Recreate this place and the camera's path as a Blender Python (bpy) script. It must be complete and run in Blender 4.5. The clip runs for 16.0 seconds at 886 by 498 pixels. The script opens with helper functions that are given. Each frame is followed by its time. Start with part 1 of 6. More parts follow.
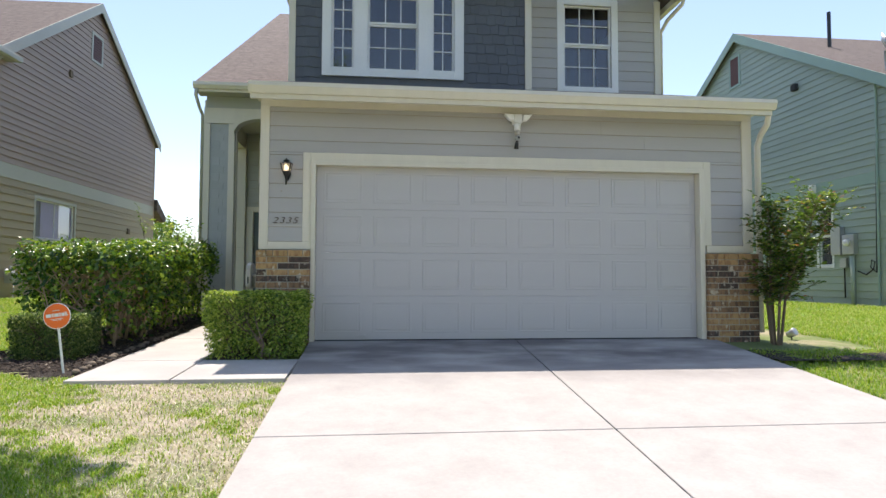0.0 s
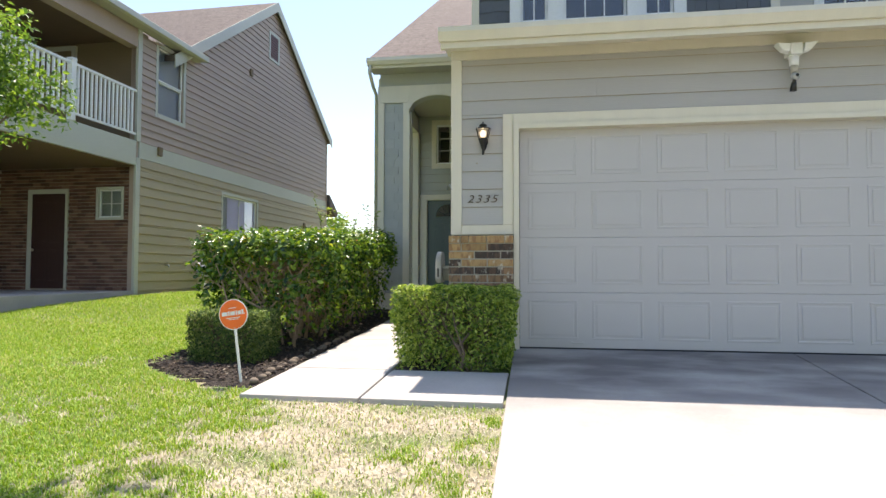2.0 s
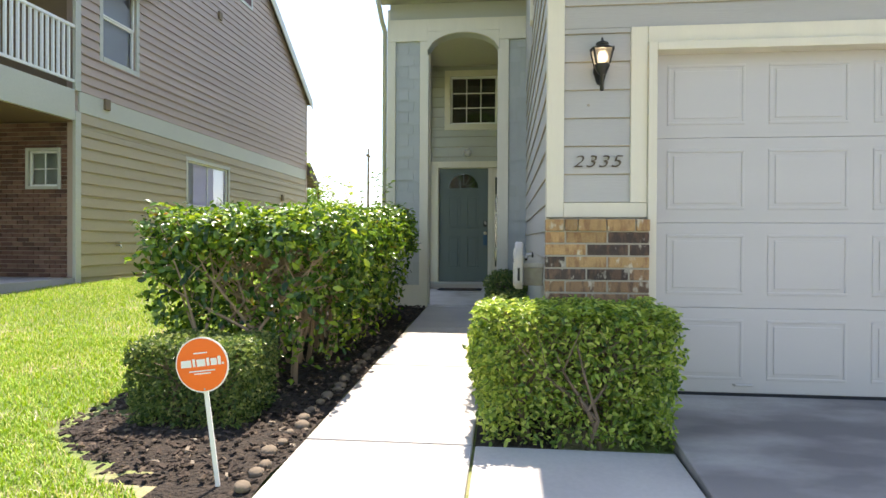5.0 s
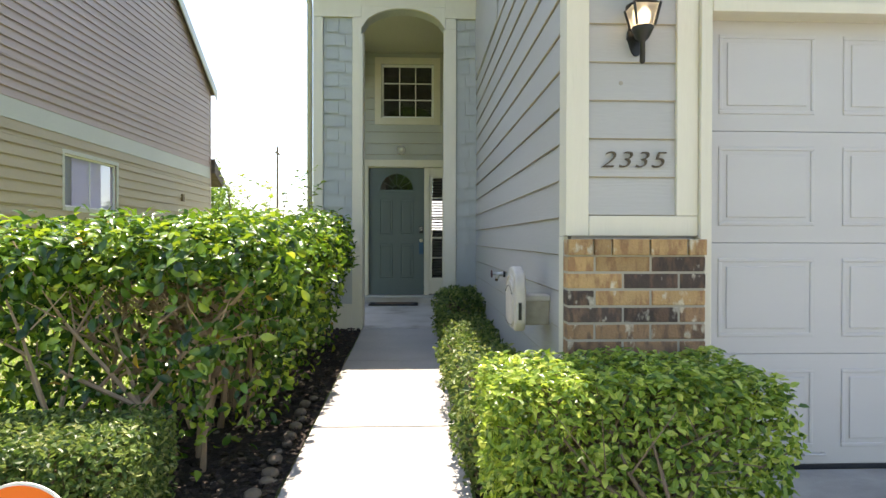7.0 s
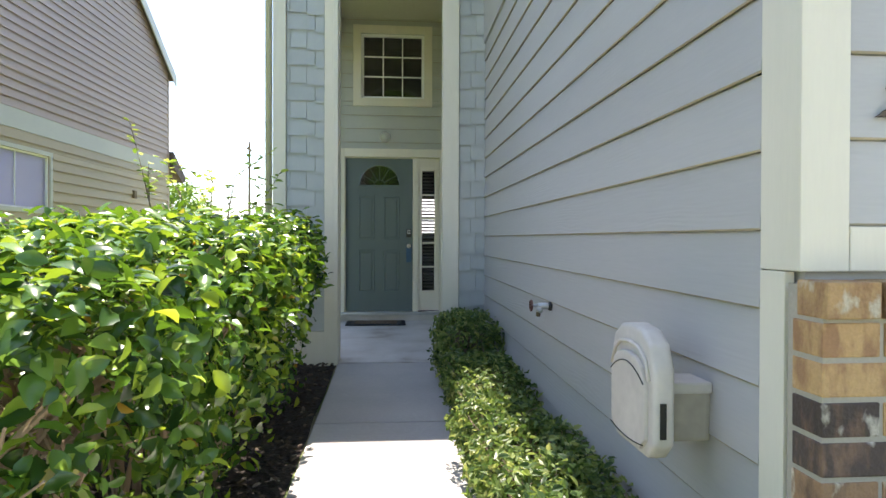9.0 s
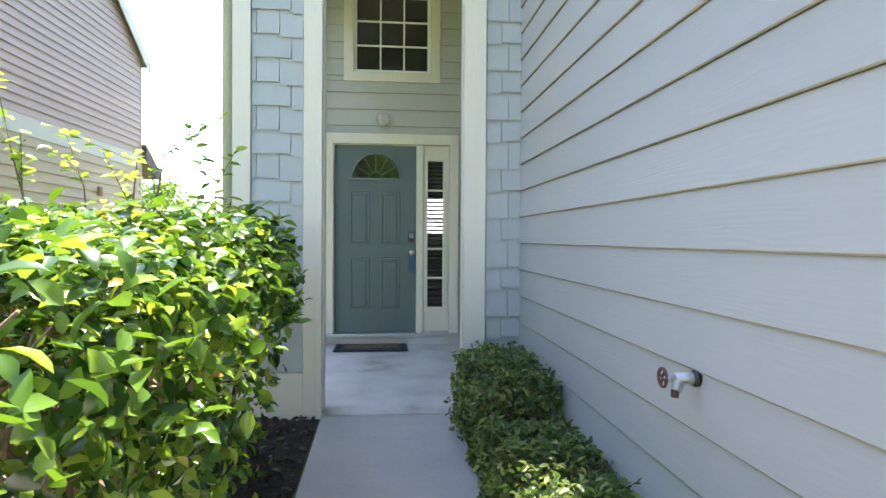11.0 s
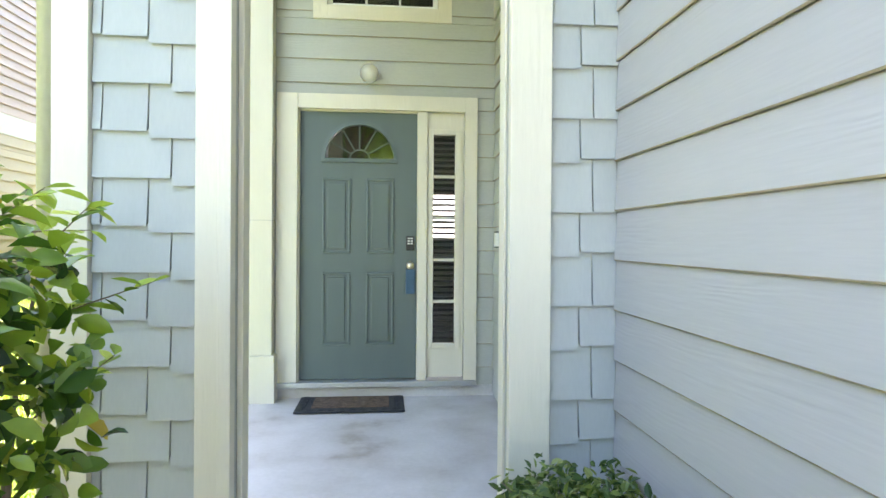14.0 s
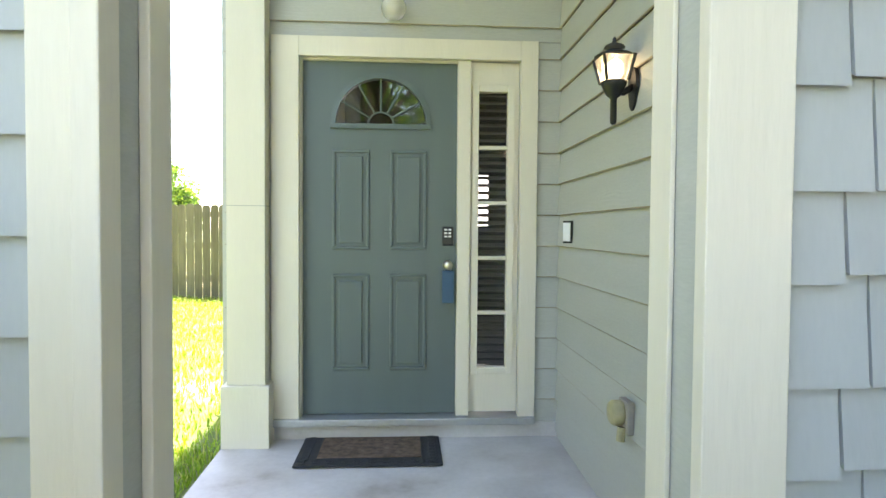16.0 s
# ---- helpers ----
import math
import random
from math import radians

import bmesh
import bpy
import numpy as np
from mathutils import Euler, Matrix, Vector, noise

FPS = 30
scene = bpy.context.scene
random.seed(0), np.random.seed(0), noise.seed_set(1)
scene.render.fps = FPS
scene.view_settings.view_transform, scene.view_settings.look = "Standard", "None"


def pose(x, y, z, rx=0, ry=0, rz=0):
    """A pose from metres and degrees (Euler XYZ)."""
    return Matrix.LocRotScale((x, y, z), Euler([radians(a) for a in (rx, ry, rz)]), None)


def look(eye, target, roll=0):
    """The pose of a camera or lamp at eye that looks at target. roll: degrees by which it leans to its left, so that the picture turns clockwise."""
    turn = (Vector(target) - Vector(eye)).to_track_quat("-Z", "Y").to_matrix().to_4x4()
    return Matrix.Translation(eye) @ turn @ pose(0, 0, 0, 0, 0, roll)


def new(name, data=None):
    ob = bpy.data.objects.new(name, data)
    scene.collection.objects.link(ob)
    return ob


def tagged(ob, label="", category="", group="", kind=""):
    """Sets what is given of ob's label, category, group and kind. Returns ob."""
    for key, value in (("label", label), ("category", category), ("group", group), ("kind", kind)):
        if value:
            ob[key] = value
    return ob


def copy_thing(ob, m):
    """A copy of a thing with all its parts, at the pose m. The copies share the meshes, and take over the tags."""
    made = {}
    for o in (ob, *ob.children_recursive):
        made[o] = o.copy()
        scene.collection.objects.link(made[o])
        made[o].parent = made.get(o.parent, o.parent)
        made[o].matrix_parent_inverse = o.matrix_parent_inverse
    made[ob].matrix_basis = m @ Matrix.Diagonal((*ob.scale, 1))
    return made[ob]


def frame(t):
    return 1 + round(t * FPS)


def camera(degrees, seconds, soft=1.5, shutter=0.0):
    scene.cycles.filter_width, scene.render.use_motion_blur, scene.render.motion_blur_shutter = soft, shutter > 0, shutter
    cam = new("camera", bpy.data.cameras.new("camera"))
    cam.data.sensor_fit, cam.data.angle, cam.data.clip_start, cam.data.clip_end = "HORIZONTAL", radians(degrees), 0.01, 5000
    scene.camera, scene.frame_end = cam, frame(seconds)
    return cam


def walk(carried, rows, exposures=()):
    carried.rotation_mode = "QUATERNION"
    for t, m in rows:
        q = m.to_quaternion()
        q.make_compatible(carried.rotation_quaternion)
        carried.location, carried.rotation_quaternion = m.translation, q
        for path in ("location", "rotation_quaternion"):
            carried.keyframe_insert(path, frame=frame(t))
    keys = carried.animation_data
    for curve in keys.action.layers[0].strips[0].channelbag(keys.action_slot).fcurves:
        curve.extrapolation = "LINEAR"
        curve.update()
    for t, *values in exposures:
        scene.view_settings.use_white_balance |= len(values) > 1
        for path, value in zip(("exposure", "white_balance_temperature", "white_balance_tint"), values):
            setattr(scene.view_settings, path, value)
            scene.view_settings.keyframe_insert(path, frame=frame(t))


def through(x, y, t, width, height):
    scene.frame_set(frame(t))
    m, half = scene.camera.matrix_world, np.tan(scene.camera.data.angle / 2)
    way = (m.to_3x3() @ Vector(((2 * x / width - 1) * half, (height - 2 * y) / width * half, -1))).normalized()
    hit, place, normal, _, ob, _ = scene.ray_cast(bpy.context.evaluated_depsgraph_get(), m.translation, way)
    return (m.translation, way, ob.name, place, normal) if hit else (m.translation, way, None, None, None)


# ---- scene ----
cam = camera(72.7, 16.0)
METRES, EYE, TILT, LEAN, TURN = 11.65, 0.70, 0.0, 0.0, -5.9
ROWS = [
    (0.0, 0.0, 0.0, 0.0, -0.01, 2.83, -0.19),
    (0.5, -0.0133, 0.0267, -0.0016, 2.76, 2.84, -0.17),
    (1.0, -0.0287, 0.059, -0.0015, 5.99, 2.74, -0.22),
    (1.5, -0.0503, 0.0936, -0.0027, 10.7, 2.7, -0.29),
    (2.0, -0.0707, 0.128, -0.002, 14.56, 2.22, -0.12),
    (2.5, -0.0884, 0.1612, 0.0019, 17.13, -0.13, -0.07),
    (3.0, -0.1083, 0.1916, 0.0044, 18.0, -0.45, -0.15),
    (5.5, -0.2009, 0.3191, 0.0185, 9.1, -0.39, -0.29),
    (6.0, -0.2162, 0.3405, 0.0214, 6.37, -0.33, -0.2),
    (6.5, -0.2249, 0.3667, 0.0246, 4.75, -0.39, -0.1),
    (7.0, -0.2317, 0.3925, 0.0272, 3.47, -0.41, -0.12),
    (7.5, -0.2404, 0.4235, 0.0298, 2.52, -0.5, -0.14),
    (8.0, -0.2461, 0.4612, 0.0316, 2.07, -0.59, -0.03),
    (8.5, -0.2533, 0.4973, 0.0325, 1.8, -0.54, -0.11),
    (9.0, -0.2581, 0.531, 0.0357, 1.26, -0.5, -0.18),
    (11.5, -0.2824, 0.6878, 0.0419, 0.46, -0.43, -0.31),
    (12.0, -0.2832, 0.72, 0.0428, 0.43, -0.39, -0.34),
    (12.5, -0.2833, 0.7511, 0.042, 0.12, -0.36, -0.31),
    (13.0, -0.2866, 0.7778, 0.0438, -0.14, -0.36, -0.3),
    (13.5, -0.2865, 0.8045, 0.0459, 0.2, -0.35, -0.28),
    (14.0, -0.2881, 0.828, 0.046, 0.46, -0.28, -0.39),
    (14.5, -0.2941, 0.8532, 0.049, 2.02, -0.31, -0.46),
    (15.0, -0.296, 0.8754, 0.0481, 2.35, -1.56, -0.35),
    (15.5, -0.2984, 0.9014, 0.0496, 2.35, -1.81, -0.38),
    (16.0, -0.3032, 0.9253, 0.0506, 2.34, -1.78, -0.43),
]
walk(cam, [(t, pose(0, 0, EYE, TILT, LEAN, TURN) @ pose(METRES * x, METRES * y, METRES * z, 90 + pitch, roll, yaw)) for t, x, y, z, yaw, pitch, roll in ROWS],
     [(0.0, 0.79, 6850, 15), (1.5, 0.96, 7000, 15), (3.0, 1.33, 7150, 14), (5.5, 1.56, 7350, 15), (7.5, 1.66, 7350, 15), (9.0, 1.84, 6900, 15), (11.5, 2.7, 6650, 17),
      (12.5, 3.08, 6800, 16), (14.0, 3.33, 7300, 15), (16.0, 3.16, 7550, 15)])
# ---------- light ----------
scene.cycles.max_bounces = 8
world = bpy.data.worlds.new("sky")
scene.world = world
world.use_nodes = True
wn = world.node_tree
sky = wn.nodes.new("ShaderNodeTexSky")
sky.sky_type = "NISHITA"
sky.sun_disc = False
SUN = Vector((0.012, 0.345, 1.0)).normalized()
sky.sun_elevation = math.asin(SUN.z)
sky.sun_rotation = math.atan2(SUN.x, SUN.y)
sky.air_density, sky.dust_density, sky.ozone_density = 1.0, 0.6, 1.0
wn.links.new(sky.outputs[0], wn.nodes["Background"].inputs[0])
wn.nodes["Background"].inputs[1].default_value = 0.15
sun = new("sun", bpy.data.lights.new("sun", "SUN"))
sun.data.energy, sun.data.angle, sun.data.color = 4.2, radians(0.53), (1.0, 0.95, 0.87)
sun.matrix_world = look(SUN * 40, (0, 0, 0))


# ---------- materials ----------
def material(name, colour, rough=0.6, metal=0.0, grain=(40.0, 0.1), stain=(2.0, 0.12), bump=(60.0, 0.15, 0.004),
             vary=0.0, island=0.0, spec=0.5, stretch=(1, 1, 1), emboss=None):
    """A painted or mineral surface: base colour with grain, larger stains, relief and piece-to-piece variation."""
    m = bpy.data.materials.new(name)
    m.use_nodes = True
    nt = m.node_tree
    bsdf = nt.nodes["Principled BSDF"]
    bsdf.inputs["Roughness"].default_value, bsdf.inputs["Metallic"].default_value = rough, metal
    bsdf.inputs["Specular IOR Level"].default_value = spec
    tc = nt.nodes.new("ShaderNodeNewGeometry")
    mp = nt.nodes.new("ShaderNodeMapping")
    mp.inputs["Scale"].default_value = stretch
    nt.links.new(tc.outputs["Position"], mp.inputs[0])

    def noise_node(scale, detail=4):
        n = nt.nodes.new("ShaderNodeTexNoise")
        n.inputs["Scale"].default_value, n.inputs["Detail"].default_value = scale, detail
        nt.links.new(mp.outputs[0], n.inputs["Vector"])
        return n.outputs["Fac"]

    def maths(op, a, b):
        n = nt.nodes.new("ShaderNodeMath")
        n.operation = op
        for s, v in zip(n.inputs, (a, b)):
            if isinstance(v, (int, float)):
                s.default_value = v
            else:
                nt.links.new(v, s)
        return n.outputs[0]

    value = maths("ADD", 1.0, maths("MULTIPLY", maths("SUBTRACT", noise_node(grain[0]), 0.5), 2 * grain[1]))
    value = maths("ADD", value, maths("MULTIPLY", maths("SUBTRACT", noise_node(stain[0], 6), 0.5), 2 * stain[1]))
    if vary:
        oi = nt.nodes.new("ShaderNodeObjectInfo")
        value = maths("ADD", value, maths("MULTIPLY", maths("SUBTRACT", oi.outputs["Random"], 0.5), 2 * vary))
    if island:
        value = maths("ADD", value, maths("MULTIPLY", maths("SUBTRACT", tc.outputs["Random Per Island"], 0.5), 2 * island))
    hsv = nt.nodes.new("ShaderNodeHueSaturation")
    hsv.inputs["Color"].default_value = (*colour, 1)
    nt.links.new(value, hsv.inputs["Value"])
    nt.links.new(hsv.outputs[0], bsdf.inputs["Base Color"])
    if bump[1]:
        b = nt.nodes.new("ShaderNodeBump")
        b.inputs["Strength"].default_value, b.inputs["Distance"].default_value = bump[1], bump[2]
        nt.links.new(noise_node(bump[0], 3), b.inputs["Height"])
        nt.links.new(b.outputs[0], bsdf.inputs["Normal"])
        if emboss:
            wm = nt.nodes.new("ShaderNodeMapping")
            wm.inputs["Scale"].default_value = emboss[0]
            nt.links.new(tc.outputs["Position"], wm.inputs[0])
            wv = nt.nodes.new("ShaderNodeTexWave")
            wv.wave_type, wv.bands_direction = "BANDS", emboss[1]
            for key, val in (("Scale", emboss[2]), ("Distortion", 16.0), ("Detail", 3.0), ("Detail Scale", 0.5)):
                wv.inputs[key].default_value = val
            nt.links.new(wm.outputs[0], wv.inputs["Vector"])
            patch = nt.nodes.new("ShaderNodeTexNoise")
            patch.inputs["Scale"].default_value = 9.0
            nt.links.new(wm.outputs[0], patch.inputs["Vector"])
            fade = nt.nodes.new("ShaderNodeMapRange")
            fade.inputs["From Min"].default_value, fade.inputs["From Max"].default_value = 0.5, 0.66
            nt.links.new(patch.outputs["Fac"], fade.inputs["Value"])
            b2 = nt.nodes.new("ShaderNodeBump")
            b2.inputs["Strength"].default_value, b2.inputs["Distance"].default_value = emboss[3], 0.0025
            nt.links.new(maths("MULTIPLY", wv.outputs["Fac"], fade.outputs[0]), b2.inputs["Height"])
            nt.links.new(b.outputs[0], b2.inputs["Normal"])
            nt.links.new(b2.outputs[0], bsdf.inputs["Normal"])
    return m


def ramp_material(name, colours, rough=0.7, scale=3.0, by="noise", bump=(60.0, 0.4, 0.01), detail=6, spec=0.5, blotch=(2.0, 0.12)):
    """A surface whose colour runs through several tones, by noise or from piece to piece."""
    m = material(name, (0.5, 0.5, 0.5), rough, bump=bump, spec=spec, stain=blotch)
    nt = m.node_tree
    r = nt.nodes.new("ShaderNodeValToRGB")
    while len(r.color_ramp.elements) < len(colours):
        r.color_ramp.elements.new(0.5)
    for e, (p, c) in zip(r.color_ramp.elements, colours):
        e.position, e.color = p, (*c, 1)
    if by == "noise":
        n = nt.nodes.new("ShaderNodeTexNoise")
        n.inputs["Scale"].default_value, n.inputs["Detail"].default_value = scale, detail
        g = nt.nodes.new("ShaderNodeNewGeometry")
        nt.links.new(g.outputs["Position"], n.inputs["Vector"])
        nt.links.new(n.outputs["Fac"], r.inputs[0])
    elif by == "object":
        n = nt.nodes.new("ShaderNodeObjectInfo")
        nt.links.new(n.outputs["Random"], r.inputs[0])
    else:
        n = nt.nodes.new("ShaderNodeNewGeometry")
        nt.links.new(n.outputs["Random Per Island"], r.inputs[0])
    hsv = next(n for n in nt.nodes if n.type == "HUE_SAT")
    nt.links.new(r.outputs[0], hsv.inputs["Color"])
    return m


def streaked_brick(name, colour, second, smear, at):
    """Fired clay with upright burnt streaks, brick-to-brick variation and smears of old mortar."""
    m = material(name, colour, 0.88, grain=(160.0, 0.22), stain=(14.0, 0.22), bump=(90.0, 0.7, 0.006), vary=0.22)
    nt = m.node_tree
    g = nt.nodes.new("ShaderNodeNewGeometry")

    def streak(scale, squash, lo, hi):
        mp = nt.nodes.new("ShaderNodeMapping")
        mp.inputs["Scale"].default_value = (1, 1, squash)
        nt.links.new(g.outputs["Position"], mp.inputs[0])
        n = nt.nodes.new("ShaderNodeTexNoise")
        n.inputs["Scale"].default_value, n.inputs["Detail"].default_value = scale, 5
        nt.links.new(mp.outputs[0], n.inputs["Vector"])
        r = nt.nodes.new("ShaderNodeMapRange")
        r.inputs["From Min"].default_value, r.inputs["From Max"].default_value = lo, hi
        nt.links.new(n.outputs["Fac"], r.inputs["Value"])
        return r.outputs[0]

    def blend(fac, a, b):
        x = nt.nodes.new("ShaderNodeMix")
        x.data_type = "RGBA"
        nt.links.new(fac, x.inputs[0])
        if isinstance(a, tuple):
            x.inputs[6].default_value = (*a, 1)
        else:
            nt.links.new(a, x.inputs[6])
        x.inputs[7].default_value = (*b, 1)
        return x.outputs[2]

    c = blend(streak(26, 0.35, 0.47, 0.63), colour, second)
    c = blend(streak(17, 0.6, at, at + 0.07), c, smear)
    hsv = next(n for n in nt.nodes if n.type == "HUE_SAT")
    nt.links.new(c, hsv.inputs["Color"])
    return m


def leaf_material(name, colours, rough=0.35, through=0.35):
    m = ramp_material(name, colours, rough, by="island", bump=(60, 0, 0))
    nt = m.node_tree
    bsdf = nt.nodes["Principled BSDF"]
    hsv = next(n for n in nt.nodes if n.type == "HUE_SAT")
    tr = nt.nodes.new("ShaderNodeBsdfTranslucent")
    h2 = nt.nodes.new("ShaderNodeHueSaturation")
    h2.inputs["Hue"].default_value, h2.inputs["Value"].default_value, h2.inputs["Saturation"].default_value = 0.485, 1.6, 1.1
    nt.links.new(hsv.outputs[0], h2.inputs["Color"])
    nt.links.new(h2.outputs[0], tr.inputs["Color"])
    mix = nt.nodes.new("ShaderNodeMixShader")
    mix.inputs[0].default_value = through
    nt.links.new(bsdf.outputs[0], mix.inputs[1])
    nt.links.new(tr.outputs[0], mix.inputs[2])
    nt.links.new(mix.outputs[0], nt.nodes["Material Output"].inputs[0])
    return m


def glow(name, colour, strength):
    m = bpy.data.materials.new(name)
    m.use_nodes = True
    b = m.node_tree.nodes["Principled BSDF"]
    b.inputs["Base Color"].default_value = (*colour, 1)
    b.inputs["Emission Color"].default_value = (*colour, 1)
    b.inputs["Emission Strength"].default_value = strength
    return m


def glass_material(name, tint=(1, 1, 1), rough=0.0):
    m = bpy.data.materials.new(name)
    m.use_nodes = True
    b = m.node_tree.nodes["Principled BSDF"]
    b.inputs["Base Color"].default_value = (*tint, 1)
    b.inputs["Roughness"].default_value = rough
    b.inputs["Transmission Weight"].default_value = 1.0
    b.inputs["IOR"].default_value = 1.65
    return m


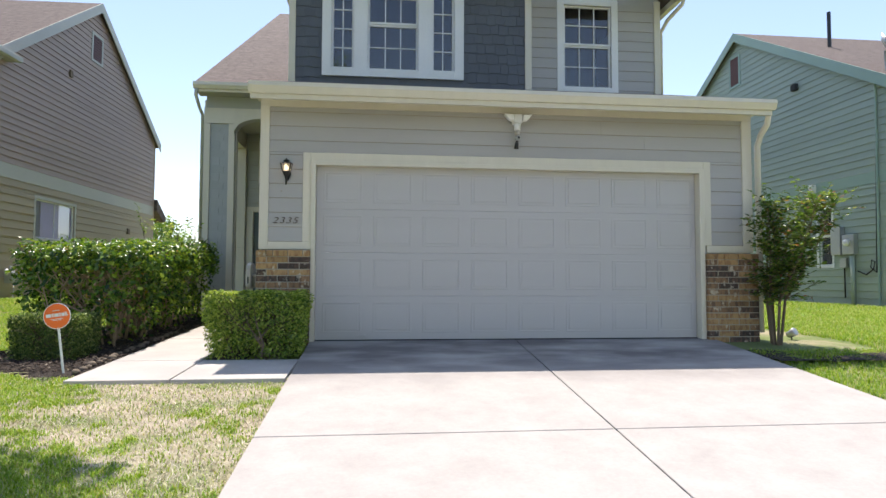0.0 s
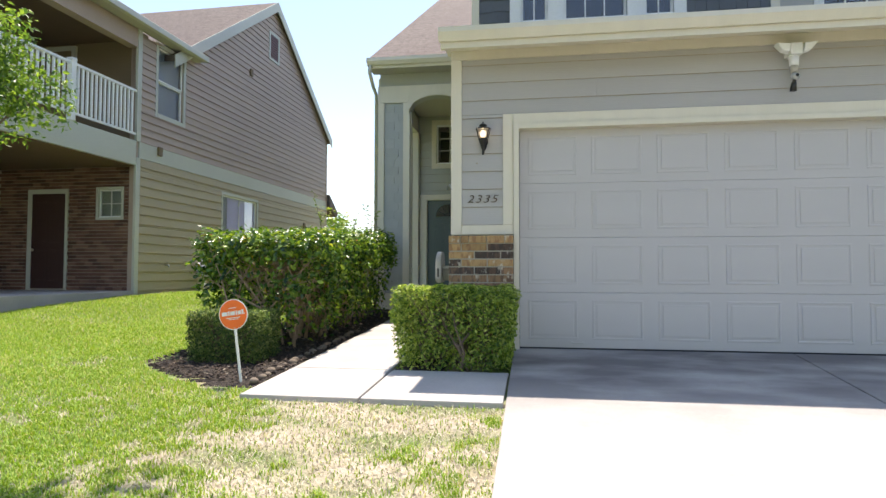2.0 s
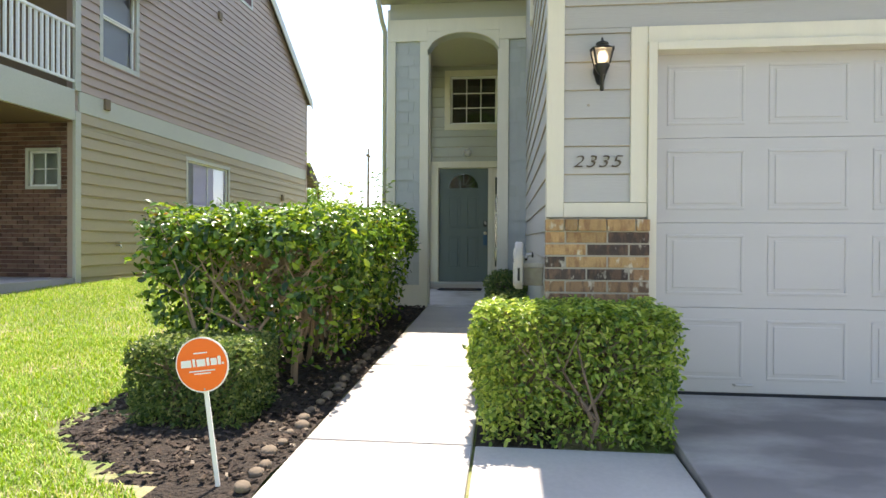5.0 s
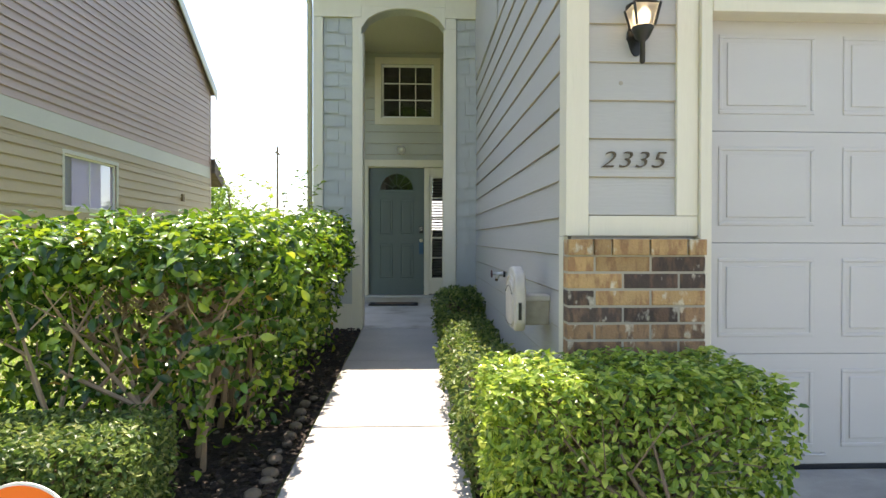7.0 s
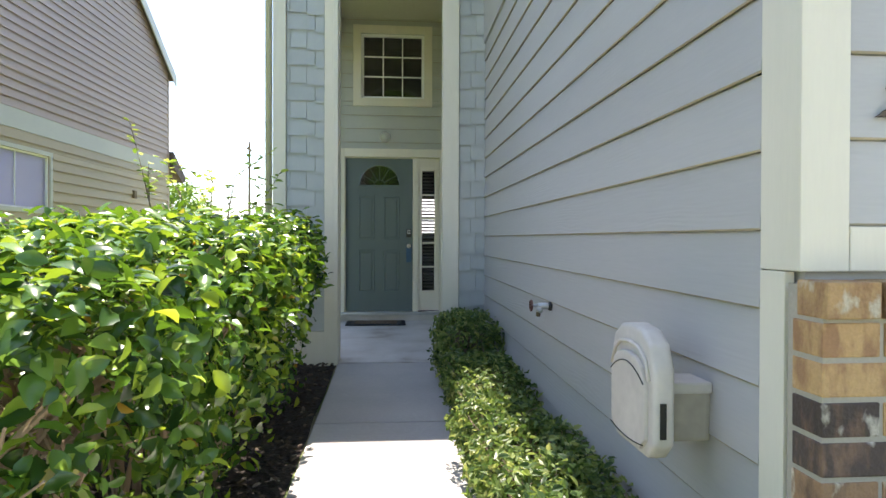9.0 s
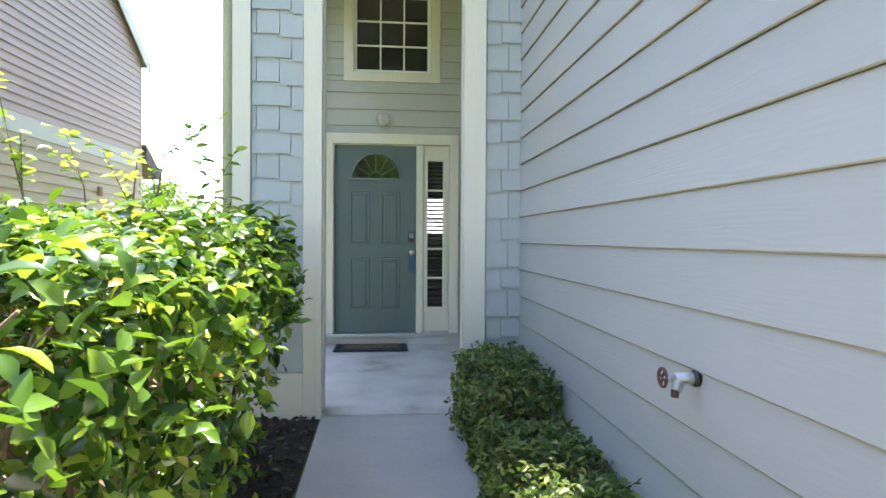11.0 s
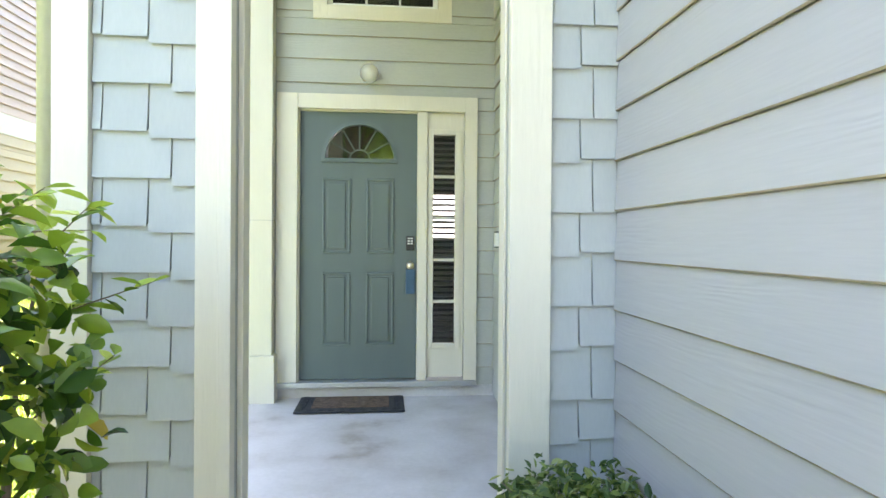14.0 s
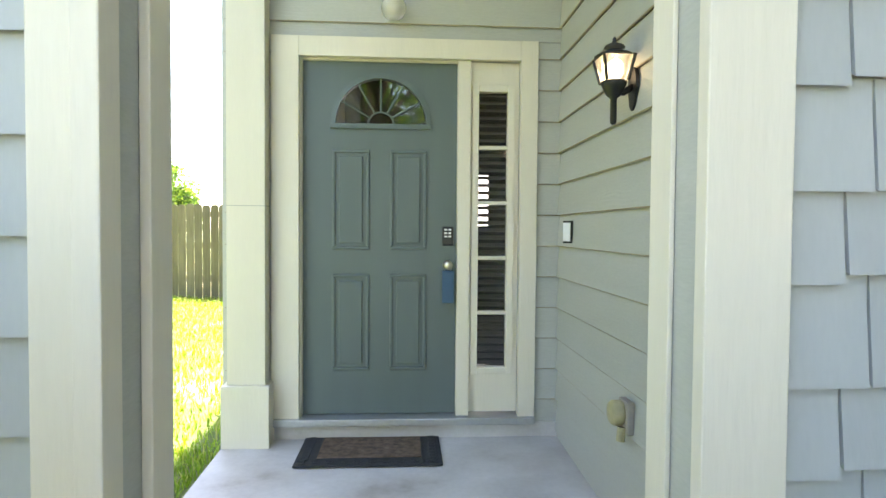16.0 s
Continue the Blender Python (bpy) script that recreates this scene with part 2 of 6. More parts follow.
M = dict(
    siding=material("siding_paint", (0.425, 0.41, 0.39), 0.55, vary=0.035, stain=(0.9, 0.06), grain=(18, 0.05), bump=(7, 0.2, 0.005), stretch=(1, 0.5, 7), emboss=((0.16, 0.16, 1), "Z", 19.0, 0.17)),
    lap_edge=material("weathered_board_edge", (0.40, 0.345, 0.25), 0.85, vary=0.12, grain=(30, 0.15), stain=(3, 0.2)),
    entry_siding=material("entry_siding_paint", (0.43, 0.435, 0.385), 0.6, vary=0.03, stain=(1.2, 0.07), bump=(11, 0.2, 0.004), stretch=(1, 1, 6), emboss=((0.16, 0.16, 1), "Z", 19.0, 0.15)),
    shingle=material("shingle_paint", (0.405, 0.42, 0.40), 0.6, vary=0.05, stain=(3, 0.06), grain=(25, 0.05), bump=(20, 0.18, 0.003), stretch=(4, 4, 1)),
    slate_shingle=material("slate_shingle_paint", (0.105, 0.115, 0.13), 0.65, vary=0.08, bump=(20, 0.3, 0.004)),
    trim=material("cream_trim_paint", (0.68, 0.63, 0.51), 0.5, stain=(1.5, 0.07), grain=(30, 0.03), bump=(14, 0.25, 0.004), stretch=(5, 5, 0.6), emboss=((1, 1, 0.1), "DIAGONAL", 12.0, 0.25)),
    white=material("white_paint", (0.80, 0.80, 0.78), 0.45, stain=(2, 0.05), bump=(50, 0.05, 0.002)),
    gdoor=material("garage_door_paint", (0.50, 0.48, 0.465), 0.45, stain=(1.1, 0.06), grain=(60, 0.02), bump=(120, 0.1, 0.002), stretch=(0.4, 1, 3)),
    door=material("door_paint", (0.09, 0.123, 0.119), 0.42, stain=(2.2, 0.08), grain=(80, 0.03), bump=(30, 0.1, 0.003), stretch=(5, 5, 0.5)),
    tan=material("tan_siding_paint", (0.43, 0.325, 0.26), 0.6, vary=0.04, stain=(0.4, 0.08), bump=(10, 0.2, 0.005)),
    tan_low=material("straw_siding_paint", (0.42, 0.345, 0.22), 0.6, vary=0.04, stain=(0.4, 0.08), bump=(10, 0.2, 0.005)),
    # Dark tan with the shade of the covered porch and balcony mixed in.
    tan_dark=material("tan_with_shade", (0.20, 0.145, 0.09), 0.8, stain=(0.8, 0.1)),
    pale_trim=material("pale_trim_paint", (0.50, 0.50, 0.43), 0.55, stain=(1, 0.07)),
    sage=material("sage_siding_paint", (0.33, 0.395, 0.335), 0.6, vary=0.04, stain=(0.4, 0.08), bump=(10, 0.2, 0.005)),
    sage_trim=material("sage_trim_paint", (0.29, 0.40, 0.345), 0.55, stain=(1, 0.07)),
    roof=ramp_material("roof_shingles", [(0.25, (0.07, 0.054, 0.047)), (0.5, (0.108, 0.085, 0.075)), (0.75, (0.15, 0.122, 0.11))], 0.9, 9.0, bump=(50, 0.8, 0.02)),
    brick=ramp_material("brick", [(0.0, (0.085, 0.05, 0.036)), (0.24, (0.15, 0.085, 0.055)), (0.38, (0.30, 0.155, 0.075)), (0.5, (0.43, 0.24, 0.105)), (0.8, (0.52, 0.31, 0.135)), (1.0, (0.37, 0.19, 0.10))], 0.85, by="object", bump=(70, 0.6, 0.008), blotch=(34.0, 0.33)),
    brick_tan=streaked_brick("brick_tan", (0.43, 0.265, 0.12), (0.29, 0.155, 0.075), (0.52, 0.44, 0.32), 0.62),
    brick_dark=streaked_brick("brick_dark", (0.075, 0.052, 0.042), (0.17, 0.10, 0.065), (0.46, 0.40, 0.32), 0.60),
    brick_brown=streaked_brick("brick_brown", (0.27, 0.155, 0.082), (0.14, 0.085, 0.055), (0.46, 0.38, 0.28), 0.58),
    red_brick=ramp_material("red_brick", [(0.0, (0.085, 0.042, 0.03)), (0.5, (0.16, 0.075, 0.052)), (1.0, (0.23, 0.13, 0.09))], 0.85, by="island", bump=(45, 0.9, 0.012)),
    mortar=material("mortar", (0.37, 0.33, 0.265), 0.9, grain=(120, 0.15)),
    concrete=ramp_material("concrete", [(0.25, (0.36, 0.342, 0.322)), (0.42, (0.39, 0.37, 0.35)), (0.55, (0.43, 0.405, 0.38)), (0.75, (0.47, 0.45, 0.42))], 0.85, 1.3, bump=(160, 0.35, 0.003), blotch=(0.8, 0.1)),
    drive_concrete=ramp_material("drive_concrete", [(0.25, (0.34, 0.322, 0.303)), (0.42, (0.368, 0.35, 0.33)), (0.54, (0.385, 0.366, 0.345)), (0.75, (0.415, 0.395, 0.372))], 0.85, 2.6, bump=(140, 0.5, 0.004), detail=10, blotch=(9.0, 0.10)),
    porch=ramp_material("porch_concrete", [(0.3, (0.34, 0.30, 0.26)), (0.40, (0.47, 0.445, 0.415)), (0.52, (0.53, 0.51, 0.485)), (0.7, (0.59, 0.57, 0.55))], 0.55, 2.6, bump=(90, 0.2, 0.003)),
    joint=material("joint_dirt", (0.06, 0.05, 0.038), 0.95),
    soil=ramp_material("lawn_soil", [(0.3, (0.10, 0.15, 0.035)), (0.5, (0.15, 0.19, 0.06)), (0.62, (0.30, 0.26, 0.16)), (0.74, (0.46, 0.39, 0.30))], 0.95, 1.1, bump=(30, 0.8, 0.03), detail=9),
    mulch=ramp_material("mulch_bed", [(0.3, (0.016, 0.012, 0.009)), (0.6, (0.035, 0.025, 0.018)), (0.8, (0.07, 0.05, 0.036))], 0.95, 22.0, bump=(40, 1.0, 0.04)),
    chip=ramp_material("bark_chip", [(0.0, (0.018, 0.013, 0.01)), (0.7, (0.05, 0.033, 0.023)), (0.93, (0.11, 0.08, 0.055)), (1.0, (0.26, 0.22, 0.17))], 0.9, by="island", bump=(50, 0.6, 0.01)),
    asphalt=material("asphalt", (0.05, 0.05, 0.05), 0.9, grain=(150, 0.3)),
    straw=leaf_material("straw_blade", [(0.0, (0.29, 0.27, 0.13)), (0.5, (0.45, 0.41, 0.28)), (1.0, (0.64, 0.59, 0.49))], 0.7, 0.15),
    grass=leaf_material("grass_blade", [(0.0, (0.12, 0.24, 0.02)), (0.5, (0.22, 0.37, 0.035)), (0.85, (0.34, 0.44, 0.07)), (1.0, (0.52, 0.46, 0.20))], 0.6, 0.3),
    hedge_leaf=leaf_material("hedge_leaf", [(0.0, (0.016, 0.045, 0.011)), (0.3, (0.045, 0.105, 0.018)), (0.6, (0.095, 0.19, 0.026)), (0.978, (0.29, 0.40, 0.06)), (1.0, (0.34, 0.20, 0.03))], 0.25, 0.3),
    box_leaf=leaf_material("box_leaf", [(0.0, (0.05, 0.11, 0.02)), (0.35, (0.16, 0.26, 0.045)), (0.8, (0.35, 0.45, 0.09)), (1.0, (0.48, 0.53, 0.15))], 0.3, 0.4),
    dark_box_leaf=leaf_material("dark_box_leaf", [(0.0, (0.028, 0.064, 0.018)), (0.45, (0.085, 0.145, 0.036)), (0.85, (0.19, 0.255, 0.07)), (1.0, (0.33, 0.36, 0.13))], 0.4, 0.4),
    myrtle_leaf=leaf_material("myrtle_leaf", [(0.0, (0.025, 0.06, 0.018)), (0.5, (0.07, 0.14, 0.025)), (0.9, (0.20, 0.28, 0.06)), (1.0, (0.26, 0.11, 0.05))], 0.35, 0.5),
    tree_leaf=leaf_material("tree_leaf", [(0.0, (0.04, 0.09, 0.02)), (0.5, (0.10, 0.19, 0.035)), (1.0, (0.22, 0.33, 0.06))], 0.45, 0.5),
    bark=material("bark", (0.17, 0.125, 0.085), 0.9, stain=(8, 0.3), bump=(60, 0.8, 0.01), stretch=(3, 3, 0.6)),
    pale_bark=material("pale_bark", (0.32, 0.225, 0.145), 0.85, stain=(8, 0.3), bump=(60, 0.5, 0.008), stretch=(3, 3, 0.6)),
    black=material("black_metal", (0.012, 0.012, 0.012), 0.4, bump=(80, 0.1, 0.002)),
    # Near black: the darkness of unlit rooms is put into this colour.
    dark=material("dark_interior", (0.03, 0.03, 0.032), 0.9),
    blind=material("blind_slat", (0.15, 0.15, 0.145), 0.6),
    grey_blind=material("grey_blind", (0.30, 0.345, 0.38), 0.6, stain=(3, 0.08)),
    curtain=material("pale_curtain", (0.62, 0.60, 0.66), 0.8),
    glass=glass_material("glass"),
    daylight=glow("rear_daylight", (0.95, 0.97, 1.0), 0.75),
    frost=glow("lit_glass", (1.0, 0.82, 0.55), 1.1),
    lamp_glass=glass_material("lamp_glass", (1, 0.96, 0.86), 0.5),
    brass=material("satin_nickel", (0.62, 0.56, 0.45), 0.3, 1.0, bump=(80, 0.05, 0.001)),
    galv=material("galvanised_metal", (0.45, 0.46, 0.46), 0.45, 0.7),
    beige_plastic=material("beige_plastic", (0.50, 0.46, 0.41), 0.55, stain=(9, 0.22), bump=(60, 0.1, 0.002)),
    weathered=material("weathered_box", (0.36, 0.32, 0.26), 0.75, stain=(14, 0.3)),
    yellow_box=material("yellowed_plastic", (0.42, 0.37, 0.2), 0.5, stain=(20, 0.2)),
    orange=material("orange_enamel", (0.97, 0.165, 0.02), 0.35, grain=(60, 0.02), stain=(6, 0.03), bump=(60, 0, 0)),
    sign_white=material("sign_white", (0.82, 0.80, 0.77), 0.4, grain=(60, 0.02), stain=(6, 0.03), bump=(60, 0, 0)),
    rubber=material("black_rubber", (0.02, 0.021, 0.024), 0.7, bump=(120, 0.6, 0.006)),
    coir=ramp_material("brown_coir", [(0.3, (0.075, 0.05, 0.035)), (0.6, (0.15, 0.10, 0.07)), (0.75, (0.2, 0.15, 0.1))], 0.95, 30.0, bump=(150, 0.9, 0.008)),
    blue=material("blue_tag", (0.03, 0.085, 0.15), 0.5),
    bronze=material("bronze", (0.10, 0.075, 0.05), 0.5, 0.6),
    red_door=material("dark_red_door", (0.05, 0.018, 0.014), 0.5),
    maroon=material("maroon_louvre", (0.10, 0.035, 0.03), 0.6),
    fence=material("fence_wood", (0.23, 0.21, 0.135), 0.85, vary=0.2, stain=(5, 0.4), bump=(30, 0.5, 0.006), stretch=(4, 4, 0.4)),
    # Bright sky mirrored in the neighbour's pane, painted as a lilac colour.
    lilac_panel=material("window_film", (0.62, 0.57, 0.84), 0.4, stain=(1, 0.05)),
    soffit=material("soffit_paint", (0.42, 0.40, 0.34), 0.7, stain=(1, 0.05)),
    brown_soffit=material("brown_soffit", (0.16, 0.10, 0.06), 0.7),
)


def add_blotches(m, colour, scale, lo, hi, y0, y1, xs=None, ys=None, xe=None):
    """Blotches of old dirt, oil, sand or painted-in shade past y0, each with an uneven outline; xs and ys bound them
    further.
    """
    nt = m.node_tree
    g = nt.nodes.new("ShaderNodeNewGeometry")
    sp = nt.nodes.new("ShaderNodeSeparateXYZ")
    nt.links.new(g.outputs["Position"], sp.inputs[0])
    mp = nt.nodes.new("ShaderNodeMapping")
    mp.inputs["Scale"].default_value = (0.45, 1.0, 1.0)
    nt.links.new(g.outputs["Position"], mp.inputs[0])
    nz = nt.nodes.new("ShaderNodeTexNoise")
    nz.inputs["Scale"].default_value, nz.inputs["Detail"].default_value = scale, 8
    nt.links.new(mp.outputs[0], nz.inputs["Vector"])
    r1 = nt.nodes.new("ShaderNodeMapRange")
    r1.inputs["From Min"].default_value, r1.inputs["From Max"].default_value = lo, hi
    nt.links.new(nz.outputs["Fac"], r1.inputs["Value"])
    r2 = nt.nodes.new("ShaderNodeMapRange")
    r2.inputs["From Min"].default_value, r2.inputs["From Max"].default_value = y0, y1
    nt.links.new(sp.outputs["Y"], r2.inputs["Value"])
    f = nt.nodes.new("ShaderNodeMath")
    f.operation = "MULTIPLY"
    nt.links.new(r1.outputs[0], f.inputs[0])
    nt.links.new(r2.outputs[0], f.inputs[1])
    for axis, span in (("X", xs), ("Y", ys), ("X", xe)):
        if span:
            r3 = nt.nodes.new("ShaderNodeMapRange")
            r3.inputs["From Min"].default_value, r3.inputs["From Max"].default_value = span
            nt.links.new(sp.outputs[axis], r3.inputs["Value"])
            f2 = nt.nodes.new("ShaderNodeMath")
            f2.operation = "MULTIPLY"
            nt.links.new(f.outputs[0], f2.inputs[0])
            nt.links.new(r3.outputs[0], f2.inputs[1])
            f = f2
    mix = nt.nodes.new("ShaderNodeMix")
    mix.data_type = "RGBA"
    nt.links.new(f.outputs[0], mix.inputs[0])
    hsv = next(q for q in nt.nodes if q.type == "HUE_SAT")
    nt.links.new(hsv.outputs[0], mix.inputs[6])
    mix.inputs[7].default_value = (*colour, 1)
    nt.links.new(mix.outputs[2], nt.nodes["Principled BSDF"].inputs["Base Color"])


# Driveway: stains, plus the eave's shade before the garage put into the colour.
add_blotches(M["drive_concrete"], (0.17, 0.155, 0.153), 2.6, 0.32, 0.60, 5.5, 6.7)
add_blotches(M["porch"], (0.42, 0.385, 0.34), 3.4, 0.5, 0.72, 13.6, 14.3)
add_blotches(M["soil"], (0.42, 0.36, 0.28), 3.0, 0.34, 0.56, 3.0, 4.4, (-3.8, -2.4), (6.1, 5.9), (1.0, -0.5))


# ---------- building blocks ----------
def link(name, bm, mat, parent=None, label="", smooth=False):
    me = bpy.data.meshes.new(name)
    bmesh.ops.recalc_face_normals(bm, faces=bm.faces)
    bm.to_mesh(me)
    bm.free()
    if smooth:
        me.shade_smooth()
    me.materials.append(M[mat] if isinstance(mat, str) else mat)
    ob = new(name, me)
    if parent is not None:
        ob.parent = parent
    if label:
        tagged(ob, label)
    return ob


def part(name, bm, mat, parent, label="", smooth=False):
    return link(name, bm, mat, parent, label, smooth)


def thing(name, label, category, at=(0, 0, 0), group="", kind=""):
    e = new(name)
    e.empty_display_size = 0.1
    e.location = at
    return tagged(e, label, category, group, kind)


def structure(name, bm, mat, label="", category=""):
    return tagged(link(name, bm, mat), label, category, "", "structure")


HEX = ((0, 3, 2, 1), (4, 5, 6, 7), (0, 1, 5, 4), (1, 2, 6, 5), (2, 3, 7, 6), (3, 0, 4, 7))


def hexa(bm, p):
    v = [bm.verts.new(q) for q in p]
    return [bm.faces.new([v[i] for i in f]) for f in HEX]


def box(bm, x0, x1, y0, y1, z0, z1, bevel=0.0):
    f = hexa(bm, [(x0, y0, z0), (x1, y0, z0), (x1, y1, z0), (x0, y1, z0), (x0, y0, z1), (x1, y0, z1), (x1, y1, z1), (x0, y1, z1)])
    if bevel:
        edges = {e for q in f for e in q.edges}
        bmesh.ops.bevel(bm, geom=list(edges), offset=bevel, segments=2, profile=0.6, affect="EDGES")
    return bm


def boxes(*rows, bevel=0.0):
    bm = bmesh.new()
    for r in rows:
        box(bm, *r, bevel=bevel)
    return bm


def prism(bm, pts, d):
    """A flat outline of points pushed along the vector d."""
    a = [bm.verts.new(p) for p in pts]
    b = [bm.verts.new(Vector(p) + Vector(d)) for p in pts]
    bm.faces.new(a)
    bm.faces.new(b[::-1])
    for i in range(len(pts)):
        j = (i + 1) % len(pts)
        bm.faces.new((a[i], b[i], b[j], a[j]))
    return bm


def tube(bm, pts, radii, n=6):
    """A round bar along a line of points."""
    rings = []
    for i, p in enumerate(pts):
        p = Vector(p)
        d = Vector(pts[min(i + 1, len(pts) - 1)]) - Vector(pts[max(i - 1, 0)])
        q = d.to_track_quat("Z", "Y")
        r = radii[i] if isinstance(radii, (list, tuple)) else radii
        rings.append([bm.verts.new(p + q @ Vector((r * math.cos(a), r * math.sin(a), 0))) for a in (2 * math.pi * k / n for k in range(n))])
    for a, b in zip(rings, rings[1:]):
        for k in range(n):
            bm.faces.new((a[k], a[(k + 1) % n], b[(k + 1) % n], b[k]))
    bm.faces.new(rings[0][::-1])
    bm.faces.new(rings[-1])
    return bm


def lathe(bm, profile, n=20, m=None):
    """A turned body from (radius, height) pairs; m places it."""
    m = m or Matrix()
    rings = [[bm.verts.new(m @ Vector((r * math.cos(2 * math.pi * k / n), r * math.sin(2 * math.pi * k / n), z))) for k in range(n)] for r, z in profile]
    for a, b in zip(rings, rings[1:]):
        for k in range(n):
            bm.faces.new((a[k], a[(k + 1) % n], b[(k + 1) % n], b[k]))
    bm.faces.new(rings[0][::-1])
    bm.faces.new(rings[-1])
    return bm


class Plane:
    """A wall face: it runs along x (at y = place) or along y (at x = place) and looks out to side (+1 or -1)."""

    def __init__(self, along, place, side):
        self.along, self.place, self.side = along, place, side

    def at(self, u, z, out=0.0):
        o = self.place + self.side * out
        return (u, o, z) if self.along == "x" else (o, u, z)

    def slab(self, bm, u0, u1, z0, z1, o0, o1, bevel=0.0):
        a, b = self.at(u0, z0, o0), self.at(u1, z1, o1)
        lo, hi = [min(p) for p in zip(a, b)], [max(p) for p in zip(a, b)]
        return box(bm, lo[0], hi[0], lo[1], hi[1], lo[2], hi[2], bevel)


def wall_bm(plane, u0, u1, z0, z1, thick, holes=()):
    """A solid wall behind the face with openings cut right through."""
    bm = bmesh.new()
    us = sorted({u0, u1, *[h[0] for h in holes], *[h[1] for h in holes]})
    for a, b in zip(us, us[1:]):
        mid = (a + b) / 2
        cuts = sorted((h[2], h[3]) for h in holes if h[0] < mid < h[1])
        z = z0
        for c0, c1 in cuts:
            if c0 > z:
                plane.slab(bm, a, b, z, c0, -thick, 0)
            z = max(z, c1)
        if z1 > z:
            plane.slab(bm, a, b, z, z1, -thick, 0)
    bmesh.ops.remove_doubles(bm, verts=bm.verts, dist=0.0005)
    return bm


def lap_siding(parent, mat, plane, u0, u1, z0, z1, zref, step, holes=(), ends=None, butt=0.014, name="plank", shear=(0.0, 0.0), seams=(), lip="lap_edge"):
    """Lapped boards, each its own wedge with a proud lower edge, cut round the openings."""
    k = math.floor((z0 - zref) / step)
    while zref + k * step < z1:
        b, t = zref + k * step, zref + (k + 1) * step
        k += 1
        lo, hi = max(b, z0), min(t, z1)
        if hi - lo < 0.01:
            continue
        levels = sorted({lo, hi, *[e for h in holes for e in (h[2], h[3]) if lo < e < hi]})
        for a, c in zip(levels, levels[1:]):
            mid = (a + c) / 2
            spans = [(u0, u1)]
            for h in holes:
                if h[2] < mid < h[3]:
                    spans = [s for p in spans for s in ((p[0], min(p[1], h[0])), (max(p[0], h[1]), p[1])) if s[1] - s[0] > 0.01]
            for sz, su in seams:
                if a <= sz < c:
                    spans = [q for p in spans for q in (((p[0], su - 0.0015), (su + 0.0015, p[1])) if p[0] < su < p[1] else (p,))]
            oa, oc = butt * (1 - 0.75 * (a - b) / step) + 0.003, butt * (1 - 0.75 * (c - b) / step) + 0.003
            for s0, s1 in spans:
                e = [s0, s1, s0, s1]
                if ends:
                    (la, ra), (lc, rc) = ends(a), ends(c)
                    e = [max(s0, la), min(s1, ra), max(s0, lc), min(s1, rc)]
                    if e[1] - e[0] < 0.02:
                        continue
                    if e[3] < e[2]:
                        e[2] = e[3] = (e[2] + e[3]) / 2
                bm = bmesh.new()
                cut = min(0.005, (c - a) * 0.3)
                ring = [[bm.verts.new(q) for q in (plane.at(e[i], a + min(butt * 0.42, (c - a) * 0.4), 0.001), plane.at(e[i], a, oa - 0.004), plane.at(e[i], a + cut, oa),
                                                   plane.at(e[i + 2], c - 0.0015, oc), plane.at(e[i + 2], c - 0.0015, 0.001))] for i in (0, 1)]
                for i in range(5):
                    j = (i + 1) % 5
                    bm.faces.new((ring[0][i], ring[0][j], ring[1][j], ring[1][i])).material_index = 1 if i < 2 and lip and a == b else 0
                bm.faces.new(ring[0][::-1])
                bm.faces.new(ring[1])
                if shear[0]:
                    for v in bm.verts:
                        v.co.z += shear[0] * ((v.co.x if plane.along == "x" else v.co.y) - shear[1])
                board = part(name, bm, mat, parent)
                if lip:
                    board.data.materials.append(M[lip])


def shingles(parent, mat, plane, u0, u1, z0, z1, step, widths, seed, holes=(), zref=0.0):
    """Staggered rectangular shingles with uneven lower edges, one object each."""
    rnd = random.Random(seed)
    z, row = zref, 0
    while z < z1:
        u = u0 - (0.0 if row % 2 == 0 else widths[0] * 0.72)
        i = row
        while u < u1:
            w = widths[i % len(widths)] * rnd.uniform(0.94, 1.06)
            i += 1
            a, b = max(u, u0), min(u + w - 0.006, u1)
            u += w
            drop = 0.016 if (i + row) % 2 else 0.0
            lo, hi = max(z - drop, z0), min(z + step + 0.012, z1)
            if b - a < 0.012 or hi - lo < 0.02 or any(h[0] < (a + b) / 2 < h[1] and h[2] < (lo + hi) / 2 < h[3] for h in holes):
                continue
            bm = bmesh.new()
            o = 0.017
            hexa(bm, [plane.at(a, lo, 0.001), plane.at(b, lo, 0.001), plane.at(b, lo, o), plane.at(a, lo, o),
                      plane.at(a, hi, 0.001), plane.at(b, hi, 0.001), plane.at(b, hi, 0.004), plane.at(a, hi, 0.004)])
            part("shingle", bm, mat, parent)
        z += step
        row += 1


